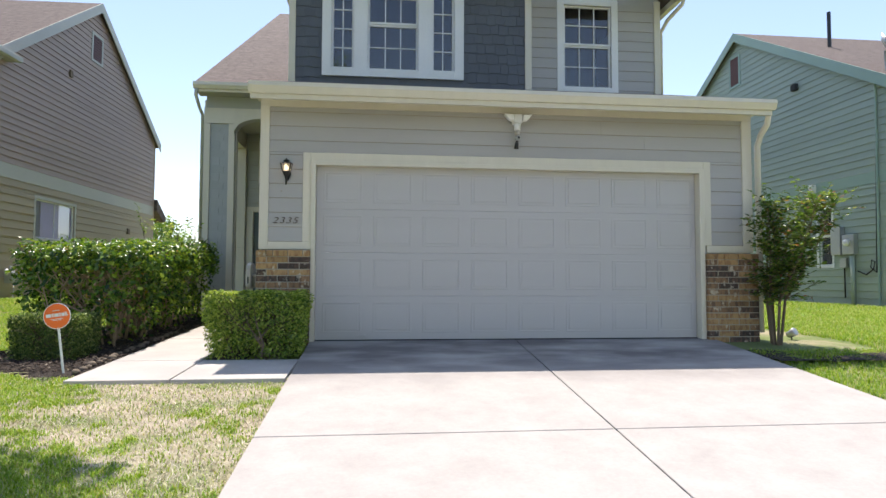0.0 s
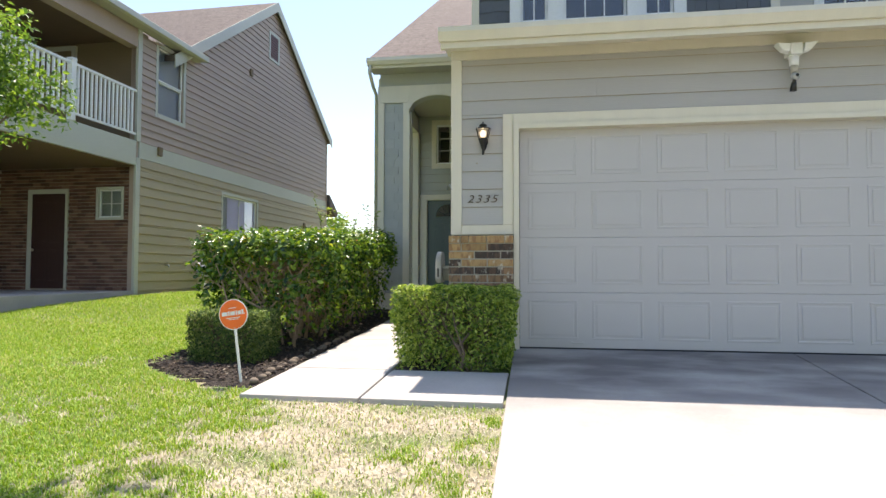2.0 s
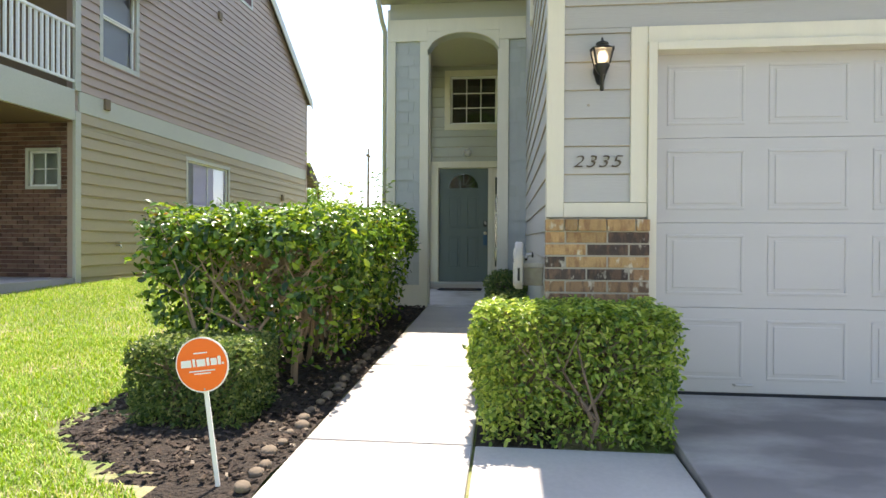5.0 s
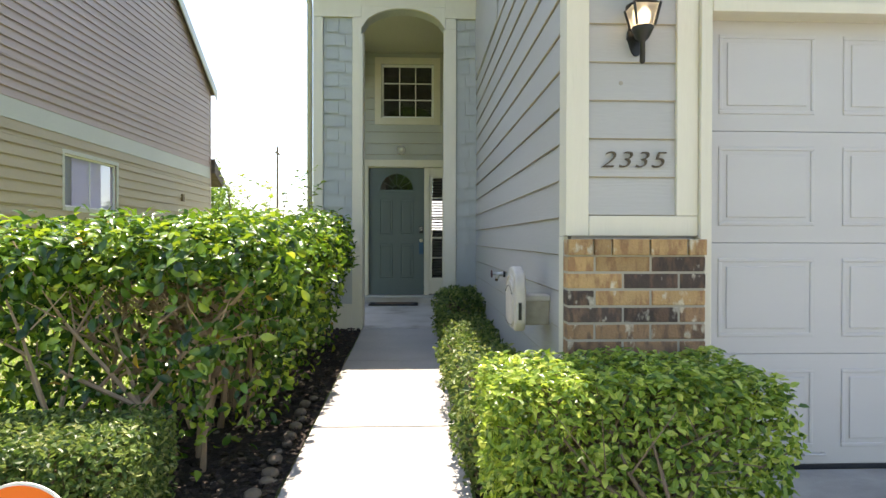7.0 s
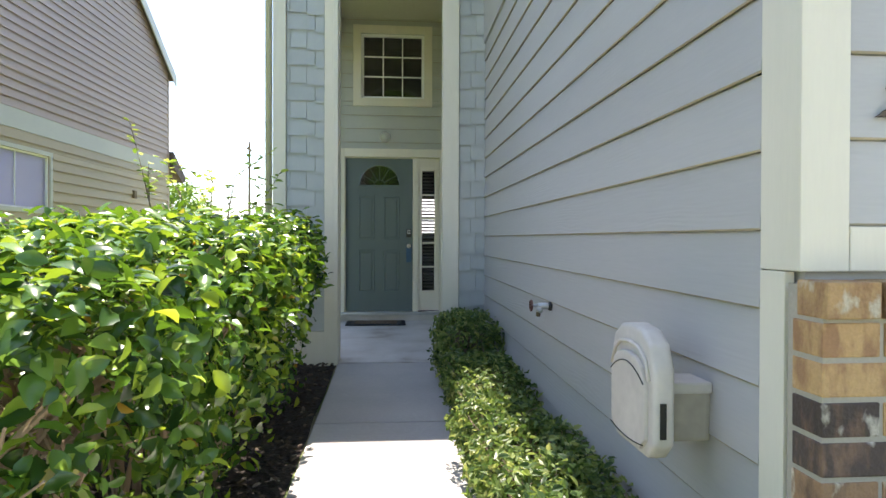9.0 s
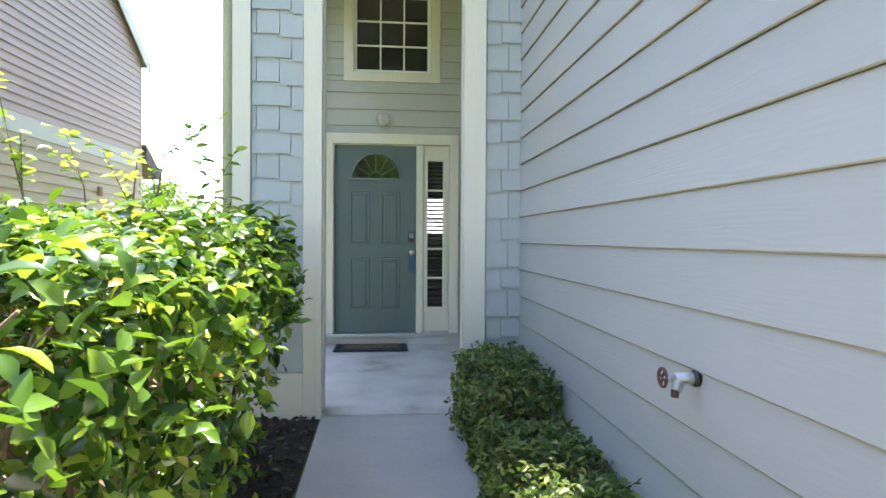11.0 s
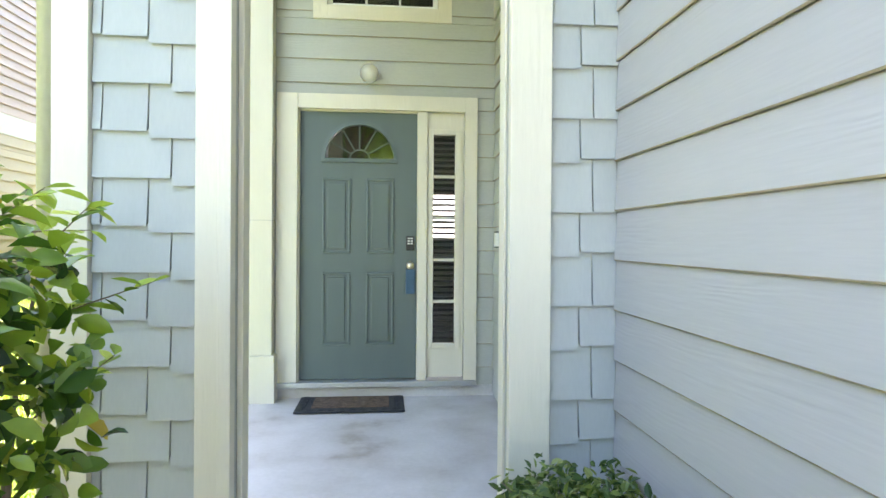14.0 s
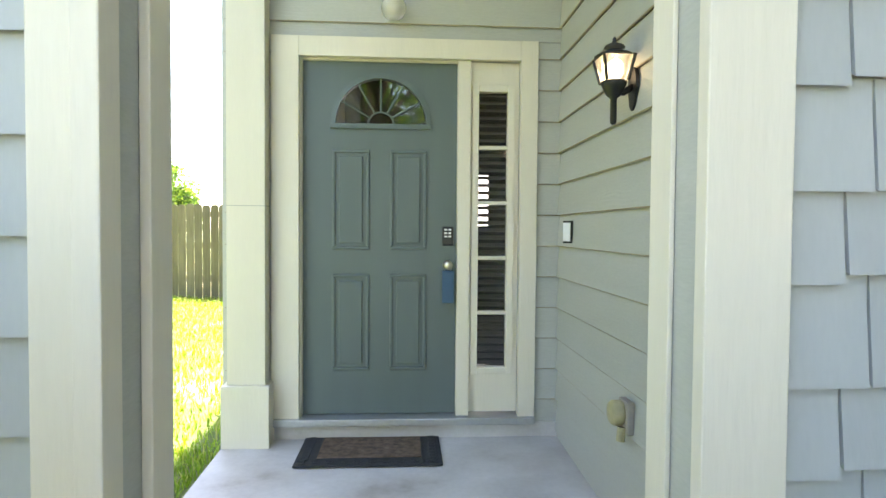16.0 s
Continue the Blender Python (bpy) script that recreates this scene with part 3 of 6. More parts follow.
def window(name, label, plane, u0, u1, z0, z1, trim=0.10, mat="trim", sashes=1, cols=3, rows=3, back="dark", parent=None, meet=None, back_side=0.05):
    """A window set in its opening: casing boards, sashes with bars, panes, and what stands behind the glass."""
    w = thing(name, label, "window", plane.at((u0 + u1) / 2, z0), "", "structure") if parent is None else None
    if w is None:
        w = new(name)
        w.empty_display_size = 0.1
        w.parent = parent
        w.matrix_parent_inverse = parent.matrix_world.inverted()
    base = Vector(plane.at((u0 + u1) / 2, z0)) if parent is None else Vector()

    def put(nm, bm, mt, lab=""):
        bmesh.ops.translate(bm, verts=bm.verts, vec=-base)
        return part(nm, bm, mt, w, lab)

    if trim:
        bm = bmesh.new()
        o = 0.028
        plane.slab(bm, u0 - trim, u0, z0 - trim, z1 + trim, 0.0, o, 0.003)
        plane.slab(bm, u1, u1 + trim, z0 - trim, z1 + trim, 0.0, o, 0.003)
        plane.slab(bm, u0, u1, z1, z1 + trim, 0.0, o - 0.002, 0.003)
        put("window_frame", bm, mat)
        bm = bmesh.new()
        plane.slab(bm, u0, u1, z0 - trim, z0, 0.0, o + 0.006, 0.003)
        put("window_sill", bm, mat)
    f = 0.035
    zs = [z0, z1] if sashes == 1 else [z0, meet or (z0 + z1) / 2, z1]
    for i, (a, b) in enumerate(zip(zs, zs[1:])):
        d = -0.035 - (0.02 if i == 0 and sashes == 2 else 0)
        bm = bmesh.new()
        for q in ((u0, u0 + f, a, b), (u1 - f, u1, a, b), (u0 + f, u1 - f, a, a + f), (u0 + f, u1 - f, b - f, b)):
            plane.slab(bm, *q, d - 0.03, d + 0.012)
        put("sash", bm, "white")
        bm = bmesh.new()
        for c in range(1, cols):
            u = u0 + f + (u1 - u0 - 2 * f) * c / cols
            plane.slab(bm, u - 0.008, u + 0.008, a + f, b - f, d - 0.012, d + 0.004)
        for r in range(1, rows):
            z = a + f + (b - a - 2 * f) * r / rows
            plane.slab(bm, u0 + f, u1 - f, z - 0.008, z + 0.008, d - 0.0125, d + 0.0035)
        if len(bm.verts):
            put("glazing_bar", bm, "white")
        else:
            bm.free()
        bm = bmesh.new()
        plane.slab(bm, u0 + f, u1 - f, a + f, b - f, d - 0.02, d - 0.015)
        put("pane", bm, "glass").visible_shadow = False
    bm = bmesh.new()
    if back == "blind":
        z = z0
        while z < z1 - 0.02:
            hexa(bm, [plane.at(u0, z, -0.125), plane.at(u1, z, -0.125), plane.at(u1, z + 0.006, -0.16), plane.at(u0, z + 0.006, -0.16),
                      plane.at(u0, z + 0.036, -0.125), plane.at(u1, z + 0.036, -0.125), plane.at(u1, z + 0.04, -0.16), plane.at(u0, z + 0.04, -0.16)])
            z += 0.048
        put("blind", bm, "blind")
        bm = bmesh.new()
    elif back != "dark":
        plane.slab(bm, u0, u1, z0, z1, -0.13, -0.12)
        put("curtain", bm, back)
        bm = bmesh.new()
    # Added near-black sheet in place of the unlit room's depth.
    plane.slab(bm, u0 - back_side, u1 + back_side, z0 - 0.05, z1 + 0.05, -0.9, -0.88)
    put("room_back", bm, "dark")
    return w


def cloud(name, pts, nrm, sizes, mat, parent, label="", ratio=0.42, fold=0.18, seed=0, tips=None, fine=False):
    """Many folded leaves in one mesh: a place, a facing and a length for each."""
    rs = np.random.RandomState(seed)
    n = len(pts)
    nrm = nrm / np.linalg.norm(nrm, axis=1, keepdims=True)
    t = rs.normal(size=(n, 3)) if tips is None else tips
    t -= nrm * np.sum(t * nrm, axis=1, keepdims=True)
    t /= np.linalg.norm(t, axis=1, keepdims=True)
    s = np.cross(nrm, t)
    L, W = sizes[:, None], (sizes * ratio)[:, None] * 0.5
    up = nrm * (sizes * fold)[:, None]
    if fine:
        def at(u, w, drop):
            return pts + t * L * u + s * W * w + up * drop
        verts = np.stack([at(0, 0, 0), at(1, 0, -0.9), at(0.22, 0, 0.0), at(0.52, 0, 0.05), at(0.8, 0, -0.3), at(0.2, 0.68, 0.55), at(0.5, 1.0, 0.8), at(0.8, 0.62, 0.2),
                          at(0.2, -0.68, 0.55), at(0.5, -1.0, 0.8), at(0.8, -0.62, 0.2)], axis=1).reshape(-1, 3)
        base = np.arange(n)[:, None] * 11
        faces = [q for tri in ((0, 2, 5), (4, 1, 7), (0, 8, 2), (4, 10, 1)) for q in (base + np.array([tri])).tolist()]
        faces += [q for quad in ((2, 3, 6, 5), (3, 4, 7, 6), (8, 9, 3, 2), (9, 10, 4, 3)) for q in (base + np.array([quad])).tolist()]
    else:
        verts, faces = None, None
    if not fine:
        verts = np.stack([pts, pts + t * L * 0.33 + s * W + up * 0.7, pts + t * L * 0.7 + s * W * 0.8 + up * 0.6, pts + t * L - up * 0.4,
                          pts + t * L * 0.7 - s * W * 0.8 + up * 0.6, pts + t * L * 0.33 - s * W + up * 0.7], axis=1).reshape(-1, 3)
        base = np.arange(n)[:, None] * 6
        faces = np.concatenate([base + np.array([[0, 1, 2, 3]]), base + np.array([[0, 3, 4, 5]])], axis=1).reshape(-1, 4).tolist()
    me = bpy.data.meshes.new(name)
    me.from_pydata(verts.tolist(), [], faces)
    if fine:
        me.shade_smooth()
    me.materials.append(M[mat])
    ob = new(name, me)
    ob.parent = parent
    ob["kind"] = "stuff"
    if label:
        tagged(ob, label)
    return ob


def single_leaf(name, ratio=0.45):
    me = bpy.data.meshes.new(name)
    w = ratio / 2
    me.from_pydata([(0, 0, 0), (0.3, w, 0.1), (0.7, w * 0.8, 0.09), (1, 0, -0.06), (0.7, -w * 0.8, 0.09), (0.3, -w, 0.1), (0.35, 0, 0.0), (0.7, 0, 0.0)], [],
                   [(0, 6, 1), (6, 7, 2, 1), (7, 3, 2), (0, 5, 6), (6, 5, 4, 7), (7, 4, 3)])
    me.shade_smooth()
    return me


# ---------- ground ----------
def drive_z(y):
    return -0.08 + (y - 7.7) * 0.097 if y > -2.2 else -1.04


def walk_z(y):
    return -0.20 + (y - 6.9) * 0.04


def lawn_z(x, y):
    d = drive_z(y) - 0.03
    w = walk_z(min(y, 13.0)) - 0.03
    k = min(max((y - 5.2) / 1.2, 0.0), 1.0)
    left = d * (1 - k) + w * k
    k = min(max((y - 7.0) / 1.5, 0.0), 1.0)
    right = d * (1 - k) + (-0.13 + min(max(y - 7.7, 0), 6) * 0.02) * k
    s = min(max((x - 0.5) / 2.0, 0.0), 1.0)
    rise = min(max((-5.0 - x) / 3.5, 0.0), 1.0) * min(max((y - 6.5) / 5.0, 0.0), 1.0) * (1.0 if x > -14 else 0.5)
    return left * (1 - s) + right * s + 0.15 * rise * rise * (3 - 2 * rise)


def axis_steps(lo, hi, fine_lo, fine_hi, fine):
    a = list(np.arange(fine_lo, fine_hi + 1e-6, fine))
    out, step, p = [], fine, fine_lo
    while p > lo:
        step *= 1.6
        p -= step
        out.append(max(p, lo))
    out = out[::-1] + a
    step, p = fine, fine_hi
    while p < hi:
        step *= 1.6
        p += step
        out.append(min(p, hi))
    return out


xs, ys = axis_steps(-900, 900, -14, 16, 0.5), axis_steps(-900, 1500, -6, 26, 0.4)
verts = [(x, y, lawn_z(x, y) + 0.012 * noise.noise((x * 1.3, y * 1.3, 0))) for y in ys for x in xs]
nx = len(xs)
me = bpy.data.meshes.new("ground")
me.from_pydata(verts, [], [(j * nx + i, j * nx + i + 1, (j + 1) * nx + i + 1, (j + 1) * nx + i) for j in range(len(ys) - 1) for i in range(nx - 1)])
me.materials.append(M["soil"])
tagged(new("ground", me), "patchy green lawn with bare sandy spots", "lawn", "", "structure")

bm = boxes((-900, 900, -13.5, -5.0, -1.2, -1.03))
structure("road", bm, "asphalt", "grey asphalt street beyond the driveway", "road")


def slabs(parent, mat, rows, zf, thick=0.11, gap=0.017):
    """Concrete slabs with softened edges, one object each, lying on the slope zf(y)."""
    for x0, x1, y0, y1 in rows:
        bm = bmesh.new()
        g = gap / 2
        x0, x1, y0, y1 = x0 + g, x1 - g, y0 + g, y1 - g
        hexa(bm, [(x0, y0, zf(y0) - thick), (x1, y0, zf(y0) - thick), (x1, y1, zf(y1) - thick), (x0, y1, zf(y1) - thick),
                  (x0, y0, zf(y0)), (x1, y0, zf(y0)), (x1, y1, zf(y1)), (x0, y1, zf(y1))])
        bmesh.ops.bevel(bm, geom=list(bm.edges), offset=0.007, segments=2, profile=0.5, affect="EDGES")
        part("slab", bm, mat, parent)


drive = thing("driveway", "pale concrete driveway with dirt-filled joints", "driveway", kind="structure")
bm = bmesh.new()
for y0, y1 in ((-2.2, 7.69), (-5.0, -2.2)):
    hexa(bm, [(-0.86, y0, drive_z(y0) - 0.2), (4.41, y0, drive_z(y0) - 0.2), (4.41, y1, drive_z(y1) - 0.2), (-0.86, y1, drive_z(y1) - 0.2),
              (-0.86, y0, drive_z(y0) - 0.03), (4.41, y0, drive_z(y0) - 0.03), (4.41, y1, drive_z(y1) - 0.03), (-0.86, y1, drive_z(y1) - 0.03)])
part("joint_bed", bm, "joint", drive)
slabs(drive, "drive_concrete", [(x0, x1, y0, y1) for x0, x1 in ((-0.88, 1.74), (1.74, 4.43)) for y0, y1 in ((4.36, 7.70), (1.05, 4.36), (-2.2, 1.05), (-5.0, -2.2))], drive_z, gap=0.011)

path = thing("walkway", "pale concrete front walk beside clipped hedges", "walkway", kind="structure")
bm = bmesh.new()
for x0, x1, y0, y1 in ((-2.86, -1.95, 6.9, 12.05), (-2.86, -0.87, 5.87, 6.9)):
    hexa(bm, [(x0, y0, walk_z(y0) - 0.2), (x1, y0, walk_z(y0) - 0.2), (x1, y1, walk_z(y1) - 0.2), (x0, y1, walk_z(y1) - 0.2),
              (x0, y0, walk_z(y0) - 0.035), (x1, y0, walk_z(y0) - 0.035), (x1, y1, walk_z(y1) - 0.035), (x0, y1, walk_z(y1) - 0.035)])
part("joint_bed", bm, "joint", path)
slabs(path, "concrete", [(-2.88, -1.94, 5.85, 6.9), (-1.94, -0.885, 5.85, 6.9), (-2.88, -1.94, 6.9, 8.63), (-2.88, -1.94, 8.63, 10.43), (-2.88, -1.94, 10.43, 12.08)], walk_z)

bm = bmesh.new()
PZ = lambda y: 0.012 + (y - 12.08) * 0.026
hexa(bm, [(-3.42, 12.08, -0.15), (-1.5, 12.08, -0.15), (-1.5, 14.6, -0.15), (-3.42, 14.6, -0.15),
          (-3.42, 12.08, PZ(12.08)), (-1.5, 12.08, PZ(12.08)), (-1.5, 14.6, PZ(14.6)), (-3.42, 14.6, PZ(14.6))])
bmesh.ops.bevel(bm, geom=list(bm.edges), offset=0.008, segments=2, profile=0.5, affect="EDGES")
structure("porch_floor", bm, "porch", "worn grey concrete porch floor with stains", "porch floor")


def in_bed(x, y):
    """The curved front outline of the mulch bed left of the walk."""
    if not (-4.45 < x < -2.88 and 5.9 < y < 12.1):
        return False
    edge = 6.12 + 0.75 * max(0.0, (-3.15 - x) / 1.2) ** 1.6 + 0.07 * noise.noise((x * 5, 1.0, 0.0))
    return y > edge


def bed(name, x0, x1, y0, y1, label, zoff=0.0):
    n, m = max(2, int((x1 - x0) / 0.12)), max(2, int((y1 - y0) / 0.12))
    v = [(x0 + (x1 - x0) * i / n, y0 + (y1 - y0) * j / m, walk_z(y0 + (y1 - y0) * j / m) - 0.01 + zoff + 0.03 * noise.noise((i * 0.4, j * 0.4, x0)))
         for j in range(m + 1) for i in range(n + 1)]
    v = [(x, y, z if in_bed(x, y) or x > -2.5 else z - 0.12) for x, y, z in v]
    q = bpy.data.meshes.new(name)
    q.from_pydata(v, [], [(j * (n + 1) + i, j * (n + 1) + i + 1, (j + 1) * (n + 1) + i + 1, (j + 1) * (n + 1) + i) for j in range(m) for i in range(n)])
    q.shade_smooth()
    q.materials.append(M["mulch"])
    return tagged(new(name, q), label, "mulch", "", "structure")


bed("mulch_bed", -4.45, -2.885, 5.95, 12.08, "dark bark mulch bed under the hedges")
bed("mulch_bed", -1.935, -1.49, 6.905, 12.08, "dark soil strip along the garage wall")
bed("mulch_bed", 4.44, 6.4, 6.3, 8.3, "dark soil patch round the flowering shrub", 0.03)


def chips(name, count, area, size, mat, label, seed, zf):
    """Loose flat chips and pebbles, one joined mesh."""
    rs = random.Random(seed)
    v, f = [], []
    for _ in range(count):
        x, y = rs.uniform(area[0], area[1]), rs.uniform(area[2], area[3])
        if x < -2.5 and not in_bed(x, y):
            continue
        a, s = rs.uniform(0, 6.3), size * rs.uniform(0.5, 1.5)
        m = Matrix.Translation((x, y, zf(y) + s * 0.12)) @ Euler((rs.uniform(-0.5, 0.5), rs.uniform(-0.5, 0.5), a)).to_matrix().to_4x4()
        b = len(v)
        for dx, dy, dz in ((-1, -0.5, -0.2), (1, -0.4, -0.2), (0.8, 0.5, -0.2), (-0.9, 0.4, -0.2), (-0.8, -0.3, 0.22), (0.7, -0.25, 0.2), (0.6, 0.3, 0.22), (-0.7, 0.3, 0.18)):
            v.append(m @ Vector((dx * s * rs.uniform(0.7, 1.1), dy * s * rs.uniform(0.7, 1.3), dz * s)))
        f += [[b + i for i in q] for q in HEX]
    q = bpy.data.meshes.new(name)
    q.from_pydata(v, [], f)
    q.materials.append(M[mat])
    return tagged(new(name, q), label, "bark chips", "", "stuff")


chips("bark_chips", 4200, (-4.4, -2.9, 6.3, 12.05), 0.02, "chip", "scattered brown bark chips and pebbles under the hedge", 3, lambda y: walk_z(y) + 0.005)
chips("bark_chips", 450, (-1.93, -1.5, 6.92, 12.0), 0.022, "chip", "scattered brown bark chips beside the garage wall", 4, lambda y: walk_z(y) + 0.005)


def edging(name, seed):
    rs = random.Random(seed)
    for k in range(22):
        y = 6.25 + k * 0.14 + rs.uniform(-0.03, 0.03)
        s = rs.uniform(0.025, 0.045)
        bm = bmesh.new()
        bmesh.ops.create_icosphere(bm, subdivisions=2, radius=s)
        for w in bm.verts:
            w.co *= 1 + 0.25 * noise.noise(w.co * 14 + Vector((k, 0, 0)))
            w.co.z *= 0.7
        bmesh.ops.translate(bm, verts=bm.verts, vec=(-2.95 + rs.uniform(-0.05, 0.01), y, walk_z(y) + 0.01))
        tagged(part(name, bm, "chip", None, "", True), "rounded brown edging stone beside the walk", "stone", "edging stones")


edging("edging_stone", 5)


# ---------- our house: structure ----------
FRONT = Plane("x", 7.68, -1)
SIDE = Plane("y", -1.495, -1)
ARCHW = Plane("x", 12.1, -1)
DOORW = Plane("x", 14.6, -1)
UPPER = Plane("x", 10.0, -1)
UPPER_R = Plane("x", 10.3, -1)
LAP, ZR = 0.1823, 1.157
GX0, GX1, GZ1 = -0.82, 4.24, 2.13

hole = (GX0 - 0.06, GX1 + 0.06, -0.3, GZ1 + 0.05)
wf = structure("wall_garage_front", wall_bm(FRONT, -1.48, 4.98, -0.3, 2.98, 0.14, [hole]), "siding", "taupe lap siding garage front", "wall")
lap_siding(wf, "siding", FRONT, -1.405, 4.872, 1.157, 2.86, ZR, LAP, [(-0.98, 4.415, 0.9, 2.285)], seams=((2.6, -0.05), (2.75, 2.9), (2.45, 3.5)), butt=0.014)

def side_wall(x, w):
    return prism(bmesh.new(), [(x, 7.83, -0.3), (x, 14.74, -0.3), (x, 14.74, 4.3), (x, 12.0, 4.3), (x, 10.3, 3.98), (x, 7.83, 2.97)], (w, 0, 0))


wsd = structure("wall_garage_side", side_wall(-1.495, 0.14), "siding", "grey lap siding side wall", "wall")
lap_siding(wsd, "siding", SIDE, 7.79, 12.075, -0.12, 4.25, ZR, LAP, (), ends=lambda z: (7.79 if z < 2.9 else 7.4 + (z - 2.9) * 2.9, 12.075), shear=(0.0085, 8.7), butt=0.0155)
lap_siding(wsd, "entry_siding", SIDE, 12.33, 14.57, 0.05, 4.2, 0.293, 0.1812, butt=0.02)
structure("wall_right", boxes((4.86, 5.0, 14.75, 28, -0.3, 4.2)), "siding", "taupe side wall", "wall")
structure("wall_garage_right", side_wall(5.0, -0.14), "siding", "taupe side wall", "wall")
structure("wall_back", boxes((-3.45, 5.0, 27.9, 28.0, -0.3, 6.0)), "siding", "taupe rear wall", "wall")
structure("wall_left", boxes((-3.45, -3.31, 14.74, 27.9, -0.3, 6.2)), "siding", "grey left wall of the house", "wall")

# garage trim
trim = structure("garage_trim", boxes((-1.512, -1.403, 7.652, 7.79, 1.06, 2.86), bevel=0.003), "trim", "cream corner boards and casings", "trim")
for nm, r in (("corner_board", (4.872, 5.01, 7.652, 7.80, 1.06, 2.86)), ("frieze_board", (-1.512, 5.01, 7.648, 7.80, 2.86, 2.955)),
              ("band_board", (-1.402, -0.875, 7.650, 7.70, 1.06, 1.155)), ("band_board", (4.345, 4.871, 7.650, 7.70, 1.06, 1.155)),
              ("casing", (-0.98, -0.876, 7.649, 7.70, 1.157, 2.285)), ("casing", (4.312, 4.415, 7.649, 7.70, 1.157, 2.285)),
              ("head_casing", (-0.875, 4.311, 7.649, 7.70, 2.18, 2.285)),
              ("jamb", (-0.874, -0.82, 7.625, 7.80, -0.09, 2.178)), ("jamb", (4.242, 4.31, 7.625, 7.80, -0.09, 2.178)),
              ("head_jamb", (-0.819, 4.241, 7.622, 7.80, 2.125, 2.178))):
    part(nm, boxes(r, bevel=0.004), "trim", trim)
part("corner_board", boxes((-1.5135, -1.49, 7.70, 7.788, -0.2, 1.058), bevel=0.003), "trim", trim)

# eave and gutter over the garage
bm = bmesh.new()
prism(bm, [(-1.565, 7.25, 2.955), (-1.565, 7.79, 2.955), (-1.565, 7.79, 2.975), (-1.565, 7.25, 2.975)], (6.66, 0, 0))
structure("garage_soffit", bm, "trim", "cream boxed soffit under the garage eave", "soffit")
bm = bmesh.new()
prism(bm, [(-1.575, 7.245, 2.90), (-1.575, 7.245, 3.03), (-1.575, 7.19, 3.03), (-1.575, 7.18, 2.98), (-1.575, 7.205, 2.93), (-1.575, 7.22, 2.90)], (6.655, 0, 0))
g = structure("gutter", bm, "trim", "cream metal gutter along the garage eave", "gutter")
bm = bmesh.new()
prism(bm, [(-1.56, 7.25, 2.84), (-1.56, 7.30, 2.84), (-1.56, 7.30, 3.02), (-1.56, 7.25, 3.02)], (6.61, 0, 0))
part("fascia", bm, "trim", g)
part("downspout", tube(bmesh.new(), [(5.03, 7.28, 2.92), (5.045, 7.36, 2.74), (5.06, 7.52, 2.64), (5.06, 7.6, 2.5), (5.06, 7.6, 0.0)], 0.04, 8), "trim", g, "", True)


def roof_slab(name, pts, thick, label):
    """A shingled roof plane from its corner points, eave first."""
    bm = bmesh.new()
    prism(bm, pts, (0, 0, thick))
    return structure(name, bm, "roof", label, "roof")


roof_slab("roof_garage", [(-1.57, 7.22, 2.985), (5.10, 7.22, 2.985), (5.10, 10.3, 4.0), (-1.57, 10.3, 4.0)], 0.05, "brown shingle skirt roof over the garage")
SL = 0.589
roof_slab("roof_main", [(-3.56, 11.72, 4.36), (5.3, 11.72, 4.36), (5.3, 21.0, 4.36 + 9.28 * SL), (-3.56, 21.0, 4.36 + 9.28 * SL)], 0.07, "faded brown shingle main roof")
roof_slab("roof_rear", [(-3.56, 21.0, 4.36 + 9.28 * SL), (5.3, 21.0, 4.36 + 9.28 * SL), (5.3, 28.6, 5.3), (-3.56, 28.6, 5.3)], 0.07, "brown shingle rear roof")
bm = bmesh.new()
prism(bm, [(-3.45, 14.7, 5.6), (-3.45, 21.0, 9.6), (-3.45, 27.9, 5.55)], (0.14, 0, 0))
structure("wall_gable", bm, "siding", "taupe gable wall", "wall")

# upper storey
bw = [(-0.85, -0.475, 4.2, 5.9), (-0.25, 0.60, 4.2, 5.9), (0.83, 1.215, 4.2, 5.9)]
wu = structure("wall_upper_front", wall_bm(UPPER, -1.5, 2.5, 3.2, 6.2, 0.14, bw), "slate_shingle", "slate blue shingle upper wall", "wall")
shingles(wu, "slate_shingle", UPPER, -1.435, 2.44, 3.75, 6.2, 0.17, (0.17, 0.21, 0.15), 3, [(-1.0, 1.37, 4.05, 6.1)], 3.7)
w2 = (3.09, 4.23, 4.10, 5.66)
wr = structure("wall_upper_right", wall_bm(UPPER_R, 2.4, 5.0, 3.2, 6.2, 0.14, [(3.22, 4.10, 4.12, 5.62)]), "siding", "taupe lap siding upper wall", "wall")
lap_siding(wr, "siding", UPPER_R, 2.56, 4.9, 3.75, 5.72, 3.9, LAP, [(3.12, 4.2, 4.02, 5.72)])
structure("wall_upper_left", boxes((-1.52, -1.38, 10.14, 16, 3.0, 6.2)), "siding", "taupe upper side wall", "wall")
structure("wall_upper_right_side", boxes((4.86, 5.0, 10.44, 16, 3.2, 6.2)), "siding", "taupe upper side wall", "wall")
structure("wall_upper_return", boxes((2.405, 2.545, 10.002, 10.299, 3.2, 6.2)), "trim", "cream corner board", "wall")
ut = structure("upper_trim", boxes((-1.54, -1.435, 9.965, 10.14, 3.2, 6.0), bevel=0.003), "trim", "cream corner boards", "trim")
for r in ((2.44, 2.552, 9.965, 10.0, 3.6, 6.0), (4.9, 5.015, 10.26, 10.44, 3.6, 5.75)):
    part("corner_board", boxes(r, bevel=0.003), "trim", ut)
bay = structure("window_casing", boxes((-1.0, -0.85, 9.95, 9.999, 4.06, 6.0), bevel=0.003), "white", "white casing of the triple window", "trim")
